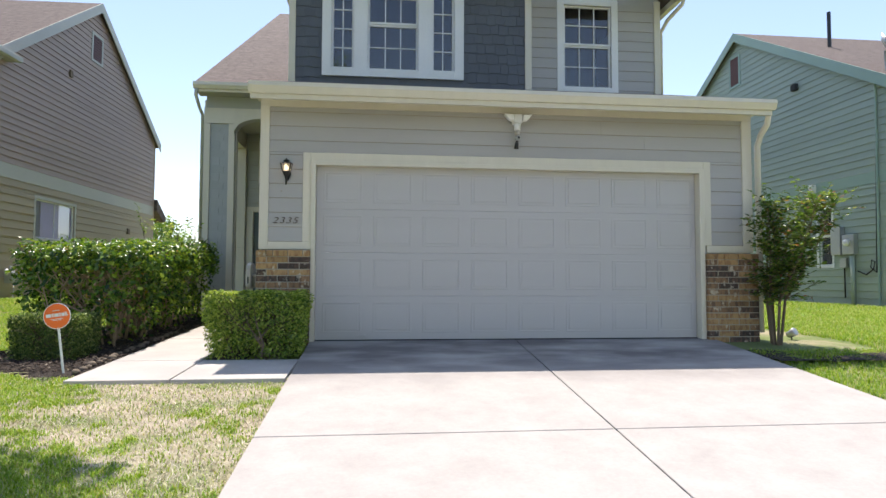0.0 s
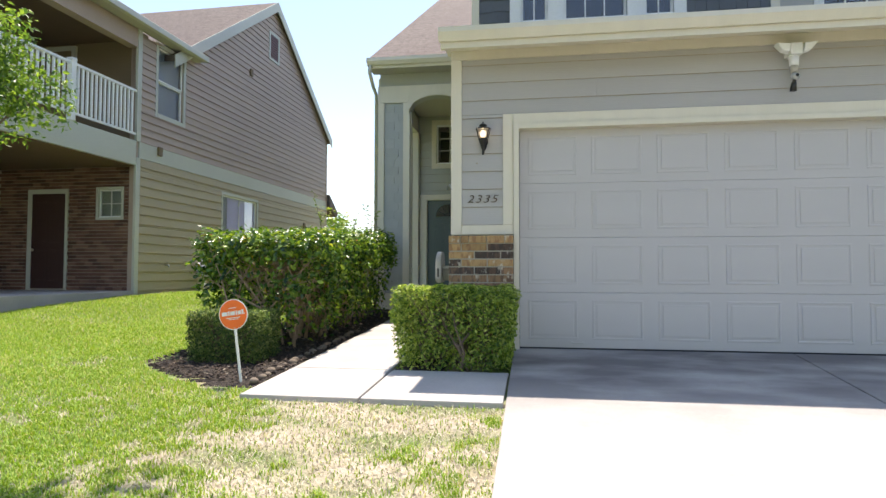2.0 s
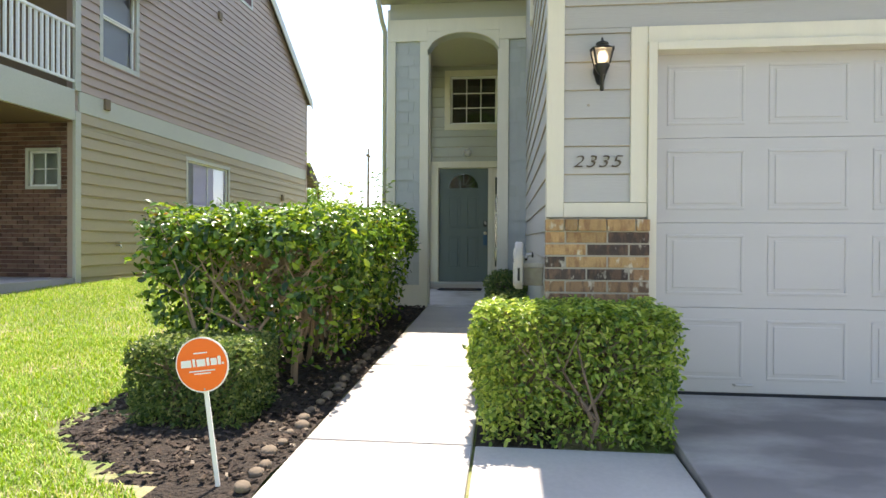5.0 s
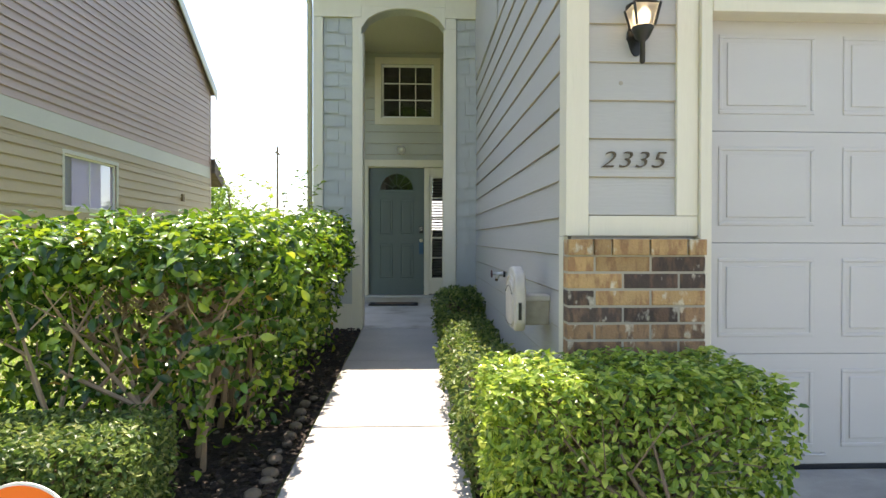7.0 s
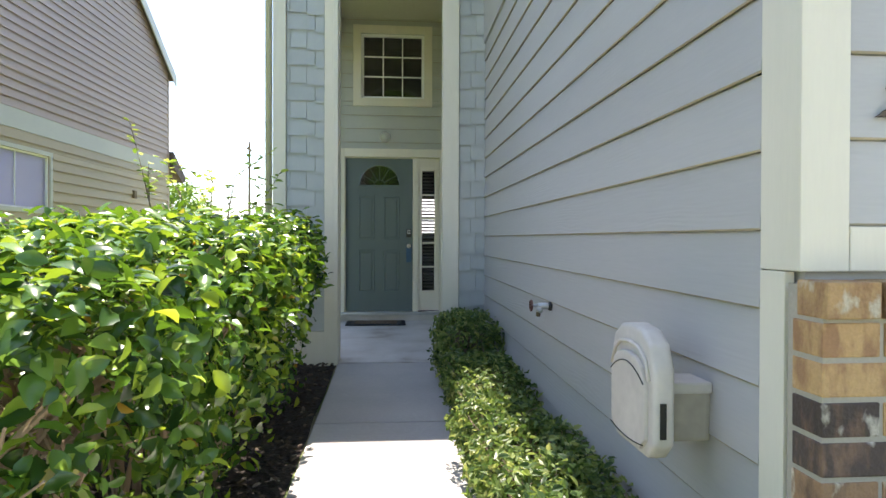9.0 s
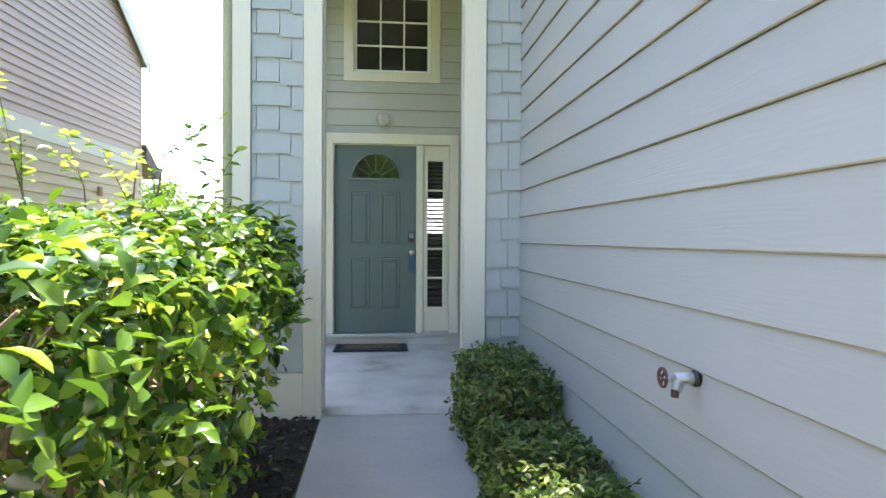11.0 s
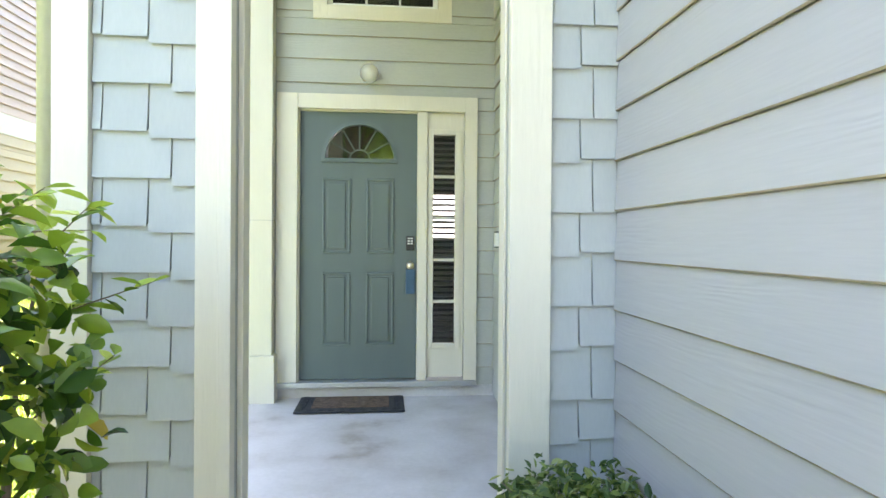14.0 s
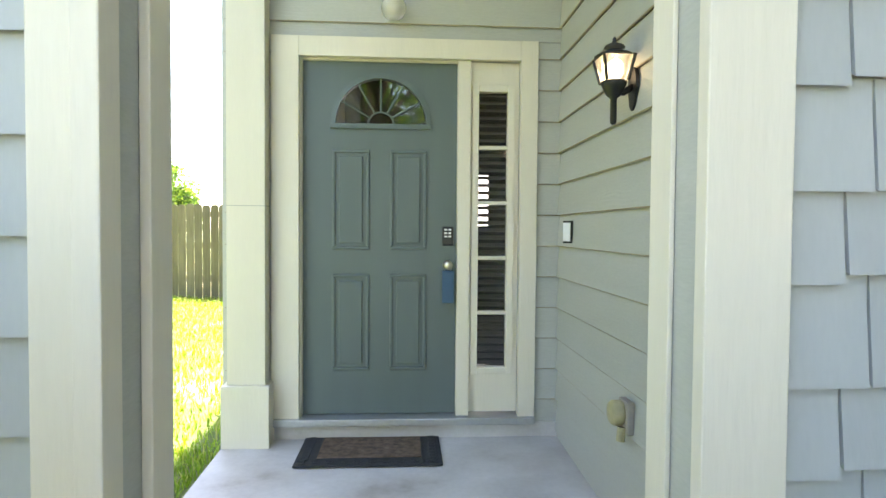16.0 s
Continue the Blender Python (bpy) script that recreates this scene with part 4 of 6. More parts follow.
for r in ((-0.475, -0.25, 9.952, 9.999, 4.2, 6.0), (0.60, 0.83, 9.952, 9.999, 4.2, 6.0), (1.215, 1.372, 9.95, 9.999, 4.06, 6.0), (-0.849, 1.214, 9.945, 9.999, 4.06, 4.199)):
    part("casing", boxes(r, bevel=0.003), "white", bay)
for i, h in enumerate(bw):
    window("window_%d" % (i + 1), ("tall narrow window with white bars", "wide white sash window with grille bars", "tall narrow window with white bars")[i], UPPER, h[0], h[1], h[2], h[3], 0, "white", 2 if i == 1 else 1, 3 if i == 1 else 2, 2 if i == 1 else 5, "dark", meet=4.99)
window("window_4", "white sash window with grille bars", UPPER_R, 3.22, 4.10, 4.12, 5.62, 0.12, "white", 2, 3, 2, "dark", meet=4.9)
roof_slab("roof_upper_left", [(-1.68, 9.55, 5.72), (1.75, 9.55, 8.2), (1.75, 19.5, 8.2), (-1.68, 19.5, 5.72)], 0.08, "brown shingle upper roof")
roof_slab("roof_upper_right", [(1.75, 9.55, 8.2), (5.25, 9.55, 5.72), (5.25, 19.5, 5.72), (1.75, 19.5, 8.2)], 0.08, "brown shingle upper roof")
bm = bmesh.new()
prism(bm, [(-1.5, 10.02, 6.0), (1.75, 10.02, 8.15), (5.0, 10.02, 6.0)], (0, 0.12, 0))
structure("wall_upper_gable", bm, "siding", "taupe upper gable", "wall")
ug = structure("upper_gutter", boxes((5.17, 5.27, 9.6, 16, 5.63, 5.74), bevel=0.01), "trim", "cream eave gutter", "gutter")
part("gutter_run", boxes((-1.70, -1.60, 9.6, 16, 5.63, 5.74), bevel=0.01), "trim", ug)
part("downspout", tube(bmesh.new(), [(5.22, 9.75, 5.66), (5.2, 9.8, 5.5), (5.12, 10.2, 5.38), (5.06, 10.35, 5.2), (5.06, 10.35, 3.5)], 0.035, 8), "trim", ug, "", True)
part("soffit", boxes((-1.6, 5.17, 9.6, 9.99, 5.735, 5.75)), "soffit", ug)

# entry arch wall
AX0, AX1, SPR, APX = -2.89, -1.885, 3.60, 3.845
bm = bmesh.new()
n = 14
arc = [(AX0 + (AX1 - AX0) * i / n, SPR + (APX - SPR) * (1 - (2 * i / n - 1) ** 2) ** 0.6) for i in range(n + 1)]
prism(bm, [(x, 12.1, z) for x, z in [(-3.43, -0.1), (AX0, -0.1), *arc, (AX1, -0.1), (-1.497, -0.1), (-1.497, 4.35), (-3.43, 4.35)]], (0, 0.2, 0))
wa = structure("wall_entry_arch", bm, "entry_siding", "sage grey entry wall with a tall arched opening", "wall")


def course_shingles(parent, mat, plane, u0, u1, z0, z1, zref, step, cuts, drops):
    """Two alternating courses of shingles, cut and dropped as given."""
    k = math.floor((z0 - zref) / step) - 1
    while zref + k * step < z1:
        z, c, d = zref + k * step, cuts[k % 2], drops[k % 2]
        edges = [u0, *c, u1]
        for i, (a, b) in enumerate(zip(edges, edges[1:])):
            lo, hi = max(z - d[i], z0), min(z + step + 0.012, z1)
            if hi - lo < 0.03:
                continue
            bm = bmesh.new()
            g, o = 0.0032, 0.021
            hexa(bm, [plane.at(a + g, lo + 0.012, 0.001), plane.at(b - g, lo + 0.012, 0.001), plane.at(b - g, lo, o), plane.at(a + g, lo, o),
                      plane.at(a + g, hi, 0.001), plane.at(b - g, hi, 0.001), plane.at(b - g, hi, 0.004), plane.at(a + g, hi, 0.004)])
            part("shingle", bm, mat, parent)
        k += 1


course_shingles(wa, "shingle", ARCHW, -3.342, -2.997, 0.31, 3.73, 1.298, 0.1612, ((-3.308, -3.157), (-3.08,)), ((-0.004, 0.0, 0.022), (-0.002, 0.023)))
course_shingles(wa, "shingle", ARCHW, -1.752, -1.497, -0.02, 3.73, 1.547, 0.171, ((-1.641,), (-1.593,)), ((0.005, -0.012), (0.015, 0.013)))
et = structure("entry_trim", boxes((-2.995, -2.888, 12.062, 12.10, -0.01, 3.729), bevel=0.003), "trim", "cream boards framing the entry arch", "trim")
for nm, r in (("board", (-1.905, -1.754, 12.062, 12.10, -0.01, 3.6)), ("board", (-1.88, -1.754, 12.062, 12.10, 3.601, 3.729)), ("corner_board", (-3.462, -3.344, 12.064, 12.11, -0.05, 3.73)),
              ("corner_board", (-3.466, -3.43, 12.112, 12.30, -0.05, 4.2)), ("base_board", (-3.343, -2.996, 12.066, 12.10, -0.04, 0.302)),
              ("jamb", (-2.912, -2.868, 12.03, 12.10 - 0.001, 0.0, 3.52)),
              ("inner_jamb", (-2.889, -2.868, 12.215, 12.315, 0.0, 3.6)), ("inner_jamb", (-1.886, -1.897, 12.22, 12.315, 0.0, 3.6)),
              ("back_board", (-3.43, -2.888, 12.301, 12.32, 0.0, 3.7))):
    r = (min(r[0], r[1]), max(r[0], r[1]), *r[2:])
    part(nm, boxes(r, bevel=0.003), "trim", et)
bm = bmesh.new()
for (xa, za), (xb, zb) in zip(arc, arc[1:]):
    hexa(bm, [(xa, 12.06, za), (xb, 12.06, zb), (xb, 12.099, zb), (xa, 12.099, za), (xa, 12.06, 3.86), (xb, 12.06, 3.86), (xb, 12.099, 3.86), (xa, 12.099, 3.86)])
part("arch_board", bm, "trim", et)
part("band_board", boxes((-3.46, AX0 - 0.001, 12.058, 12.10, 3.732, 4.035)), "trim", et)
part("band_board", boxes((AX1 + 0.001, -1.497, 12.058, 12.10, 3.732, 4.035)), "trim", et)
part("band_board", boxes((AX0, AX1, 12.058, 12.10, 3.862, 4.035)), "trim", et)

# entry eave
bm = bmesh.new()
prism(bm, [(-3.56, 11.70, 4.29), (-3.56, 11.70, 4.42), (-3.56, 11.63, 4.42), (-3.56, 11.62, 4.36), (-3.56, 11.66, 4.30)], (2.06, 0, 0))
eg = structure("entry_gutter", bm, "trim", "cream gutter over the entry", "gutter")
part("fascia", boxes((-3.55, -1.5, 11.705, 11.73, 4.25, 4.37)), "trim", eg)
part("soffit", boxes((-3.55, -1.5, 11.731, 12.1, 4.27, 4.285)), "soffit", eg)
part("downspout", tube(bmesh.new(), [(-3.50, 11.67, 4.30), (-3.52, 11.70, 4.18), (-3.52, 11.95, 4.0), (-3.51, 12.13, 3.9), (-3.51, 12.14, 0.1)], 0.033, 8), "pale_trim", eg, "", True)
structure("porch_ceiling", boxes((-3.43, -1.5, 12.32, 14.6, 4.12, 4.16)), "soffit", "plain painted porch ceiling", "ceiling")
structure("porch_beam", boxes((-3.45, -3.2, 12.32, 14.6, 3.75, 4.3), bevel=0.004), "trim", "cream beam along the open side of the porch", "beam")

# door wall
DH = (-3.01, -1.74, 0.13, 2.29)
HW = (-2.80, -1.955, 3.06, 3.93)
wd = structure("wall_door", wall_bm(DOORW, -3.45, -1.497, -0.1, 6.0, 0.14, [DH, HW]), "entry_siding", "sage grey lap siding wall round the front door", "wall")
lap_siding(wd, "entry_siding", DOORW, -3.43, -1.498, 0.12, 4.12, 0.293, 0.1812, [(-3.165, -1.645, 0.0, 2.385), (-2.905, -1.86, 2.955, 4.035)], butt=0.02)
structure("door_wall_base", boxes((-3.2, -1.5, 14.572, 14.6, 0.05, 0.16)), "porch", "grey concrete step under the door", "step")
window("window_5", "square nine-pane window with cream casing above the door", DOORW, HW[0], HW[1], HW[2], HW[3], 0.105, "trim", 1, 3, 3, "dark")

col = thing("porch_column", "cream boxed porch column with a wider base", "column", (-3.285, 14.57, 0.07))
part("shaft", boxes((-0.105, 0.105, -0.105, 0.105, 0.35, 3.68), bevel=0.004), "trim", col)
part("base", boxes((-0.132, 0.132, -0.135, 0.135, 0.0, 0.35), bevel=0.006), "trim", col)
part("seam", boxes((-0.1065, 0.1065, -0.1065, 0.1065, 1.345, 1.349)), "soffit", col)


# ---------- garage door, front door ----------
def raised_panel(bm, plane, u0, u1, z0, z1, out, ring=0.02, proud=0.0055):
    """An embossed panel: a bevelled moulding ring with a slightly raised field."""
    for q in ((u0, u1, z0, z0 + ring), (u0, u1, z1 - ring, z1), (u0, u0 + ring, z0 + ring, z1 - ring), (u1 - ring, u1, z0 + ring, z1 - ring)):
        plane.slab(bm, *q, out - 0.004, out + proud, min(0.005, proud * 0.9))
    i = ring + 0.022
    plane.slab(bm, u0 + i, u1 - i, z0 + i, z1 - i, out - 0.004, out + proud + 0.0005, 0.004)


GD = Plane("x", 7.745, -1)
gd = thing("garage_door", "closed taupe sectional garage door with raised panels", "garage door", (0, 0, 0), "", "structure")
rows = [(-0.075 + 0.552 * i, -0.075 + 0.552 * (i + 1)) for i in range(4)]
for a, b in rows:
    bm = bmesh.new()
    GD.slab(bm, GX0 + 0.004, GX1 - 0.004, a + 0.001, b - 0.001, -0.045, 0.0, 0.003)
    w = (GX1 - GX0) / 8
    for c in range(8):
        raised_panel(bm, GD, GX0 + c * w + 0.09, GX0 + (c + 1) * w - 0.055, a + 0.085, b - 0.075, 0.0)
    part("panel", bm, "gdoor", gd)
part("bottom_seal", boxes((GX0, GX1, 7.735, 7.79, -0.098, -0.073)), "rubber", gd)
bm = bmesh.new()
tube(bm, [(-0.3, 7.745, -0.02), (-0.3, 7.72, -0.02), (-0.19, 7.72, -0.02), (-0.19, 7.745, -0.02)], 0.007, 6)
part("pull_handle", bm, "gdoor", gd)

DP = Plane("x", 14.63, -1)
fd = thing("door_1", "closed slate green front door with a fanlight", "door", (0, 0, 0), "", "structure")
bm = bmesh.new()
X0, X1, Z0, Z1 = -3.0, -2.107, 0.205, 2.262
CX, RX, ZB, RZ = -2.552, 0.262, 1.905, 0.262
DP.slab(bm, X0, X1, Z0, ZB, -0.04, 0)
DP.slab(bm, X0, CX - RX, ZB, Z1, -0.04, 0)
DP.slab(bm, CX + RX, X1, ZB, Z1, -0.04, 0)
fan = [(CX - RX * math.cos(math.pi * i / 20), ZB + RZ * math.sin(math.pi * i / 20)) for i in range(21)]
for (xa, za), (xb, zb) in zip(fan, fan[1:]):
    hexa(bm, [(xa, 14.63, za), (xb, 14.63, zb), (xb, 14.67, zb), (xa, 14.67, za), (xa, 14.63, Z1), (xb, 14.63, Z1), (xb, 14.67, Z1), (xa, 14.67, Z1)])
slab = part("door_leaf", bm, "door", fd)
for u0, u1 in ((-2.832, -2.617), (-2.497, -2.283)):
    for z0, z1 in ((1.175, 1.755), (0.465, 1.03)):
        bm = bmesh.new()
        raised_panel(bm, DP, u0, u1, z0, z1, 0.0, 0.018, 0.011)
        part("door_panel", bm, "door", fd)
bm = bmesh.new()
outer = [(CX - (RX + 0.03) * math.cos(math.pi * i / 20), ZB + (RZ + 0.03) * math.sin(math.pi * i / 20)) for i in range(21)]
for (a, b), (c, d) in zip(zip(fan, fan[1:]), zip(outer, outer[1:])):
    hexa(bm, [(a[0], 14.612, a[1]), (b[0], 14.612, b[1]), (d[0], 14.615, d[1]), (c[0], 14.615, c[1]), (a[0], 14.629, a[1]), (b[0], 14.629, b[1]), (d[0], 14.629, d[1]), (c[0], 14.629, c[1])])
box(bm, CX - RX - 0.03, CX + RX + 0.03, 14.612, 14.629, ZB - 0.03, ZB, 0.003)
fl = part("fanlight", bm, "door", fd, "half-round fanlight with sunburst bars")
for k in range(1, 6):
    a = math.pi * k / 6
    bm = tube(bmesh.new(), [(CX - 0.07 * math.cos(a), 14.632, ZB + 0.07 * math.sin(a)), (CX - RX * math.cos(a), 14.632, ZB + RZ * math.sin(a))], 0.006, 5)
    part("bar", bm, "door", fl)
bm = tube(bmesh.new(), [(CX - 0.075 * math.cos(math.pi * i / 8), 14.632, ZB + 0.07 * math.sin(math.pi * i / 8)) for i in range(9)], 0.006, 5)
part("bar", bm, "door", fl)
bm = bmesh.new()
prism(bm, [(x, 14.642, z) for x, z in fan], (0, 0.004, 0))
part("pane", bm, "glass", fl).visible_shadow = False
# hardware
bm = bmesh.new()
DP.slab(bm, -2.19, -2.125, 1.20, 1.312, 0.0, 0.022, 0.008)
lock = part("keypad_lock", bm, "black", fd, "black keypad deadbolt")
bm = bmesh.new()
for i in range(3):
    for j in range(2):
        DP.slab(bm, -2.178 + 0.024 * j, -2.162 + 0.024 * j, 1.288 - 0.02 * i, 1.298 - 0.02 * i, 0.0215, 0.0245)
part("key", bm, "sign_white", lock)
bm = lathe(bmesh.new(), [(0.03, 0.0), (0.03, 0.006), (0.012, 0.012), (0.012, 0.03), (0.024, 0.038), (0.028, 0.052), (0.02, 0.064), (0.004, 0.067)], 18, pose(-2.157, 14.63, 1.085, 90))
part("door_knob", bm, "brass", fd, "satin metal door knob", True)
bm = bmesh.new()
DP.slab(bm, -2.192, -2.122, 0.865, 1.055, 0.03, 0.062, 0.006)
tag_ob = part("key_box", bm, "blue", None, "")
tagged(tag_ob, "blue lockbox hanging from the door knob", "lockbox")
bm = tube(bmesh.new(), [(-2.175, 14.585, 1.05), (-2.172, 14.59, 1.09), (-2.157, 14.592, 1.105), (-2.142, 14.59, 1.09), (-2.139, 14.585, 1.05)], 0.004, 6)
part("shackle", bm, "galv", tag_ob)

dt = structure("door_trim", boxes((-3.166, -3.012, 14.556, 14.60, 0.16, 2.384), bevel=0.004), "trim", "cream front door casing", "trim")
for nm, r in (("casing", (-1.742, -1.644, 14.556, 14.60, 0.16, 2.384)), ("head_casing", (-3.0115, -1.7425, 14.558, 14.60, 2.272, 2.384)),
              ("jamb", (-3.012, -3.001, 14.59, 14.70, 0.2, 2.272)), ("mullion", (-2.106, -2.031, 14.585, 14.70, 0.2, 2.2715)), ("head_jamb", (-3.0, -2.107, 14.605, 14.70, 2.262, 2.275))):
    part(nm, boxes(r, bevel=0.002), "trim", dt)
part("threshold", boxes((-3.165, -1.645, 14.53, 14.70, 0.158, 0.2), bevel=0.006), "galv", dt)

SLP = Plane("x", 14.615, -1)
slw = thing("window_6", "narrow cream sidelight with five panes and blinds", "sidelight", (0, 0, 0), "", "structure")
part("panel", wall_bm(SLP, -2.03, -1.743, 0.215, 2.271, 0.04, [(-1.98, -1.81, 0.48, 2.10)]), "trim", slw)
bm = bmesh.new()
for q in ((-2.022, -1.98, 0.44, 2.14), (-1.81, -1.768, 0.44, 2.14), (-1.98, -1.81, 0.44, 0.48), (-1.98, -1.81, 2.10, 2.14)):
    SLP.slab(bm, *q, 0.0, 0.014, 0.004)
part("window_frame", bm, "trim", slw)
for k in range(5):
    a, b = 0.48 + 0.324 * k, 0.48 + 0.324 * (k + 1)
    bm = bmesh.new()
    SLP.slab(bm, -1.98, -1.81, a + 0.011, b - 0.011, -0.025, -0.02)
    part("pane", bm, "glass", slw).visible_shadow = False
    if k:
        bm = bmesh.new()
        SLP.slab(bm, -1.98, -1.81, a - 0.011, a + 0.011, -0.03, 0.004, 0.003)
        part("glazing_bar", bm, "trim", slw)
bm = bmesh.new()
z = 0.47
while z < 2.1:
    hexa(bm, [(-2.0, 14.70, z), (-1.79, 14.70, z), (-1.79, 14.735, z + 0.02), (-2.0, 14.735, z + 0.02), (-2.0, 14.70, z + 0.004), (-1.79, 14.70, z + 0.004), (-1.79, 14.735, z + 0.024), (-2.0, 14.735, z + 0.024)])
    z += 0.045
part("blind", bm, "blind", slw)
# Unseen hall shell, added to keep light out; its dimness is painted on.
structure("hall_back", wall_bm(Plane("x", 20.0, -1), -3.3, -0.6, 0.0, 5.0, 0.12, [(-1.98, -1.17, 1.36, 2.12)]), "dark", "added near-black back wall of an unlit hall", "wall")
structure("hall_side", boxes((-0.6, -0.5, 14.75, 20.12, 0.0, 5.0)), "dark", "added near-black side wall closing off the hall", "wall")
structure("hall_floor", boxes((-3.3, -0.6, 14.75, 20.0, 0.1, 0.15)), "dark", "added near-black hall floor", "floor")
structure("hall_ceiling", boxes((-3.3, -0.5, 14.75, 20.12, 5.0, 5.04)), "dark", "added near-black hall ceiling", "ceiling")
structure("backdrop", boxes((-2.2, -0.9, 20.5, 20.52, 1.1, 2.4)), "daylight", "bright daylight behind the rear hall window", "backdrop")

mat = thing("door_mat", "black rubber doormat with a brown coir centre", "doormat", (-2.59, 14.41, PZ(14.41)))
bm = boxes((-0.385, 0.385, -0.255, 0.245, 0.0, 0.012), bevel=0.004)
part("rubber_border", bm, "rubber", mat)
part("coir_centre", boxes((-0.275, 0.275, -0.16, 0.15, 0.010, 0.0165), bevel=0.002), "coir", mat)
bm = bmesh.new()
for i in range(38):
    t = i / 38 * 4
    s, f = int(t), t - int(t)
    x, y = ((-0.35 + 0.7 * f, -0.21), (0.34, -0.21 + 0.41 * f), (0.35 - 0.7 * f, 0.2), (-0.34, 0.2 - 0.41 * f))[s]
    lathe(bm, [(0.026, 0.011), (0.022, 0.0155), (0.012, 0.0135), (0.006, 0.016)], 8, pose(x, y, 0))
part("scroll_relief", bm, "rubber", mat)["kind"] = "stuff"


# ---------- fixtures ----------
def lantern():
    """A wall lantern; its back plate lies in the plane y = 0 and it stands out towards -y."""
    e = thing("wall_lantern", "lit black carriage lantern with clear panes", "wall lamp", group="wall lanterns")
    o = -0.088
    bm = bmesh.new()
    prism(bm, [(0.045 * math.sin(a) * (1 if math.cos(a) > -0.3 else 0.8), 0.0, -0.02 + 0.085 * math.cos(a)) for a in (2 * math.pi * k / 20 for k in range(20))], (0, -0.016, 0))
    part("back_plate", bm, "black", e)
    part("arm", tube(bmesh.new(), [(0, -0.01, -0.01), (0, -0.05, -0.035), (0, o, -0.03)], 0.013, 8), "black", e, "", True)
    bm = lathe(bmesh.new(), [(0.008, -0.16), (0.013, -0.152), (0.013, -0.06), (0.03, -0.045), (0.042, -0.02), (0.052, 0.0), (0.05, 0.006)], 12, pose(0, o, 0))
    part("base_cup", bm, "black", e, "", True)
    bm = lathe(bmesh.new(), [(0.056, 0.008), (0.084, 0.098)], 4, pose(0, o, 0, 0, 0, 45))
    part("glass", bm, "lamp_glass", e).visible_shadow = False
    for k in range(4):
        a = math.pi * (k + 0.5) / 2
        bm = tube(bmesh.new(), [(0.058 * math.cos(a), o + 0.058 * math.sin(a), 0.004), (0.087 * math.cos(a), o + 0.087 * math.sin(a), 0.102)], 0.0065, 6)
        part("rib", bm, "black", e)
    bm = lathe(bmesh.new(), [(0.077, 0.098), (0.079, 0.104), (0.06, 0.114), (0.034, 0.12), (0.03, 0.13), (0.042, 0.136), (0.036, 0.146), (0.012, 0.156), (0.006, 0.165), (0.009, 0.17), (0.002, 0.18)], 12, pose(0, o, 0))
    part("cap", bm, "black", e, "", True)
    bm = bmesh.new()
    bmesh.ops.create_uvsphere(bm, u_segments=14, v_segments=10, radius=0.03)
    for v in bm.verts:
        v.co = Vector((v.co.x, v.co.y + o, v.co.z * 1.3 + 0.054))
    part("bulb", bm, "frost", e, "glowing bulb", True)
    return e


ln = lantern()
ln.matrix_basis = pose(-1.175, 7.668, 2.02)
copy_thing(ln, pose(-1.509, 13.41, 1.868, 0, 0, -90))

fld = thing("flood_light", "white twin-head flood light with a motion sensor", "flood light", (1.745, 7.665, 2.77))
part("housing", boxes((-0.055, 0.055, -0.16, 0.0, -0.06, 0.05), bevel=0.01), "white", fld)
for s in (-1, 1):
    bm = bmesh.new()
    hexa(bm, [(s * 0.06, -0.17, -0.035), (s * 0.12, -0.17, -0.03), (s * 0.12, -0.10, -0.03), (s * 0.06, -0.10, -0.05),
              (s * 0.06, -0.19, 0.035), (s * 0.18, -0.19, 0.045), (s * 0.18, -0.08, 0.045), (s * 0.06, -0.10, 0.035)])
    bmesh.ops.bevel(bm, geom=list(bm.edges), offset=0.008, segments=2, profile=0.5, affect="EDGES")
    part("lamp_head", bm, "white", fld)
part("stem", lathe(bmesh.new(), [(0.04, -0.15), (0.045, -0.06)], 12, pose(0, -0.09, 0)), "white", fld, "", True)
part("collar", lathe(bmesh.new(), [(0.03, -0.21), (0.034, -0.15)], 12, pose(0, -0.09, 0)), "beige_plastic", fld, "", True)
bm = bmesh.new()
bmesh.ops.create_uvsphere(bm, u_segments=14, v_segments=10, radius=0.04, matrix=pose(0.005, -0.1, -0.25))
sb = part("sensor", bm, "galv", fld, "round grey motion sensor", True)
part("sensor_eye", lathe(bmesh.new(), [(0.018, 0), (0.014, 0.012)], 12, pose(0.01, -0.132, -0.25, 90)), "black", sb)
bm = tube(bmesh.new(), [(0.0, -0.095, -0.28), (-0.01, -0.1, -0.33), (-0.015, -0.1, -0.39)], [0.014, 0.026, 0.03], 10)
part("sensor_tail", bm, "black", fld, "", True)

# house number
txt = bpy.data.curves.new("house_number", "FONT")
txt.body, txt.size, txt.extrude, txt.shear, txt.space_character, txt.offset = "2335", 0.112, 0.004, 0.28, 1.12, -0.0012
tob = bpy.data.objects.new("number_text", txt)
scene.collection.objects.link(tob)
bpy.context.view_layer.update()
nme = bpy.data.meshes.new_from_object(tob.evaluated_get(bpy.context.evaluated_depsgraph_get()))
bpy.data.objects.remove(tob)
nme.materials.clear()
nme.materials.append(M["bronze"])
num = tagged(new("house_number", nme), "dark bronze italic house number 2335", "house number")
xsn = [v.co.x for v in nme.vertices]
num.matrix_world = pose(-1.185, 7.655, 1.386, 90) @ Matrix.Diagonal((0.318 / (max(xsn) - min(xsn)), 1, 1, 1)) @ Matrix.Translation((-(max(xsn) + min(xsn)) / 2, 0, 0))
bm = bmesh.new()
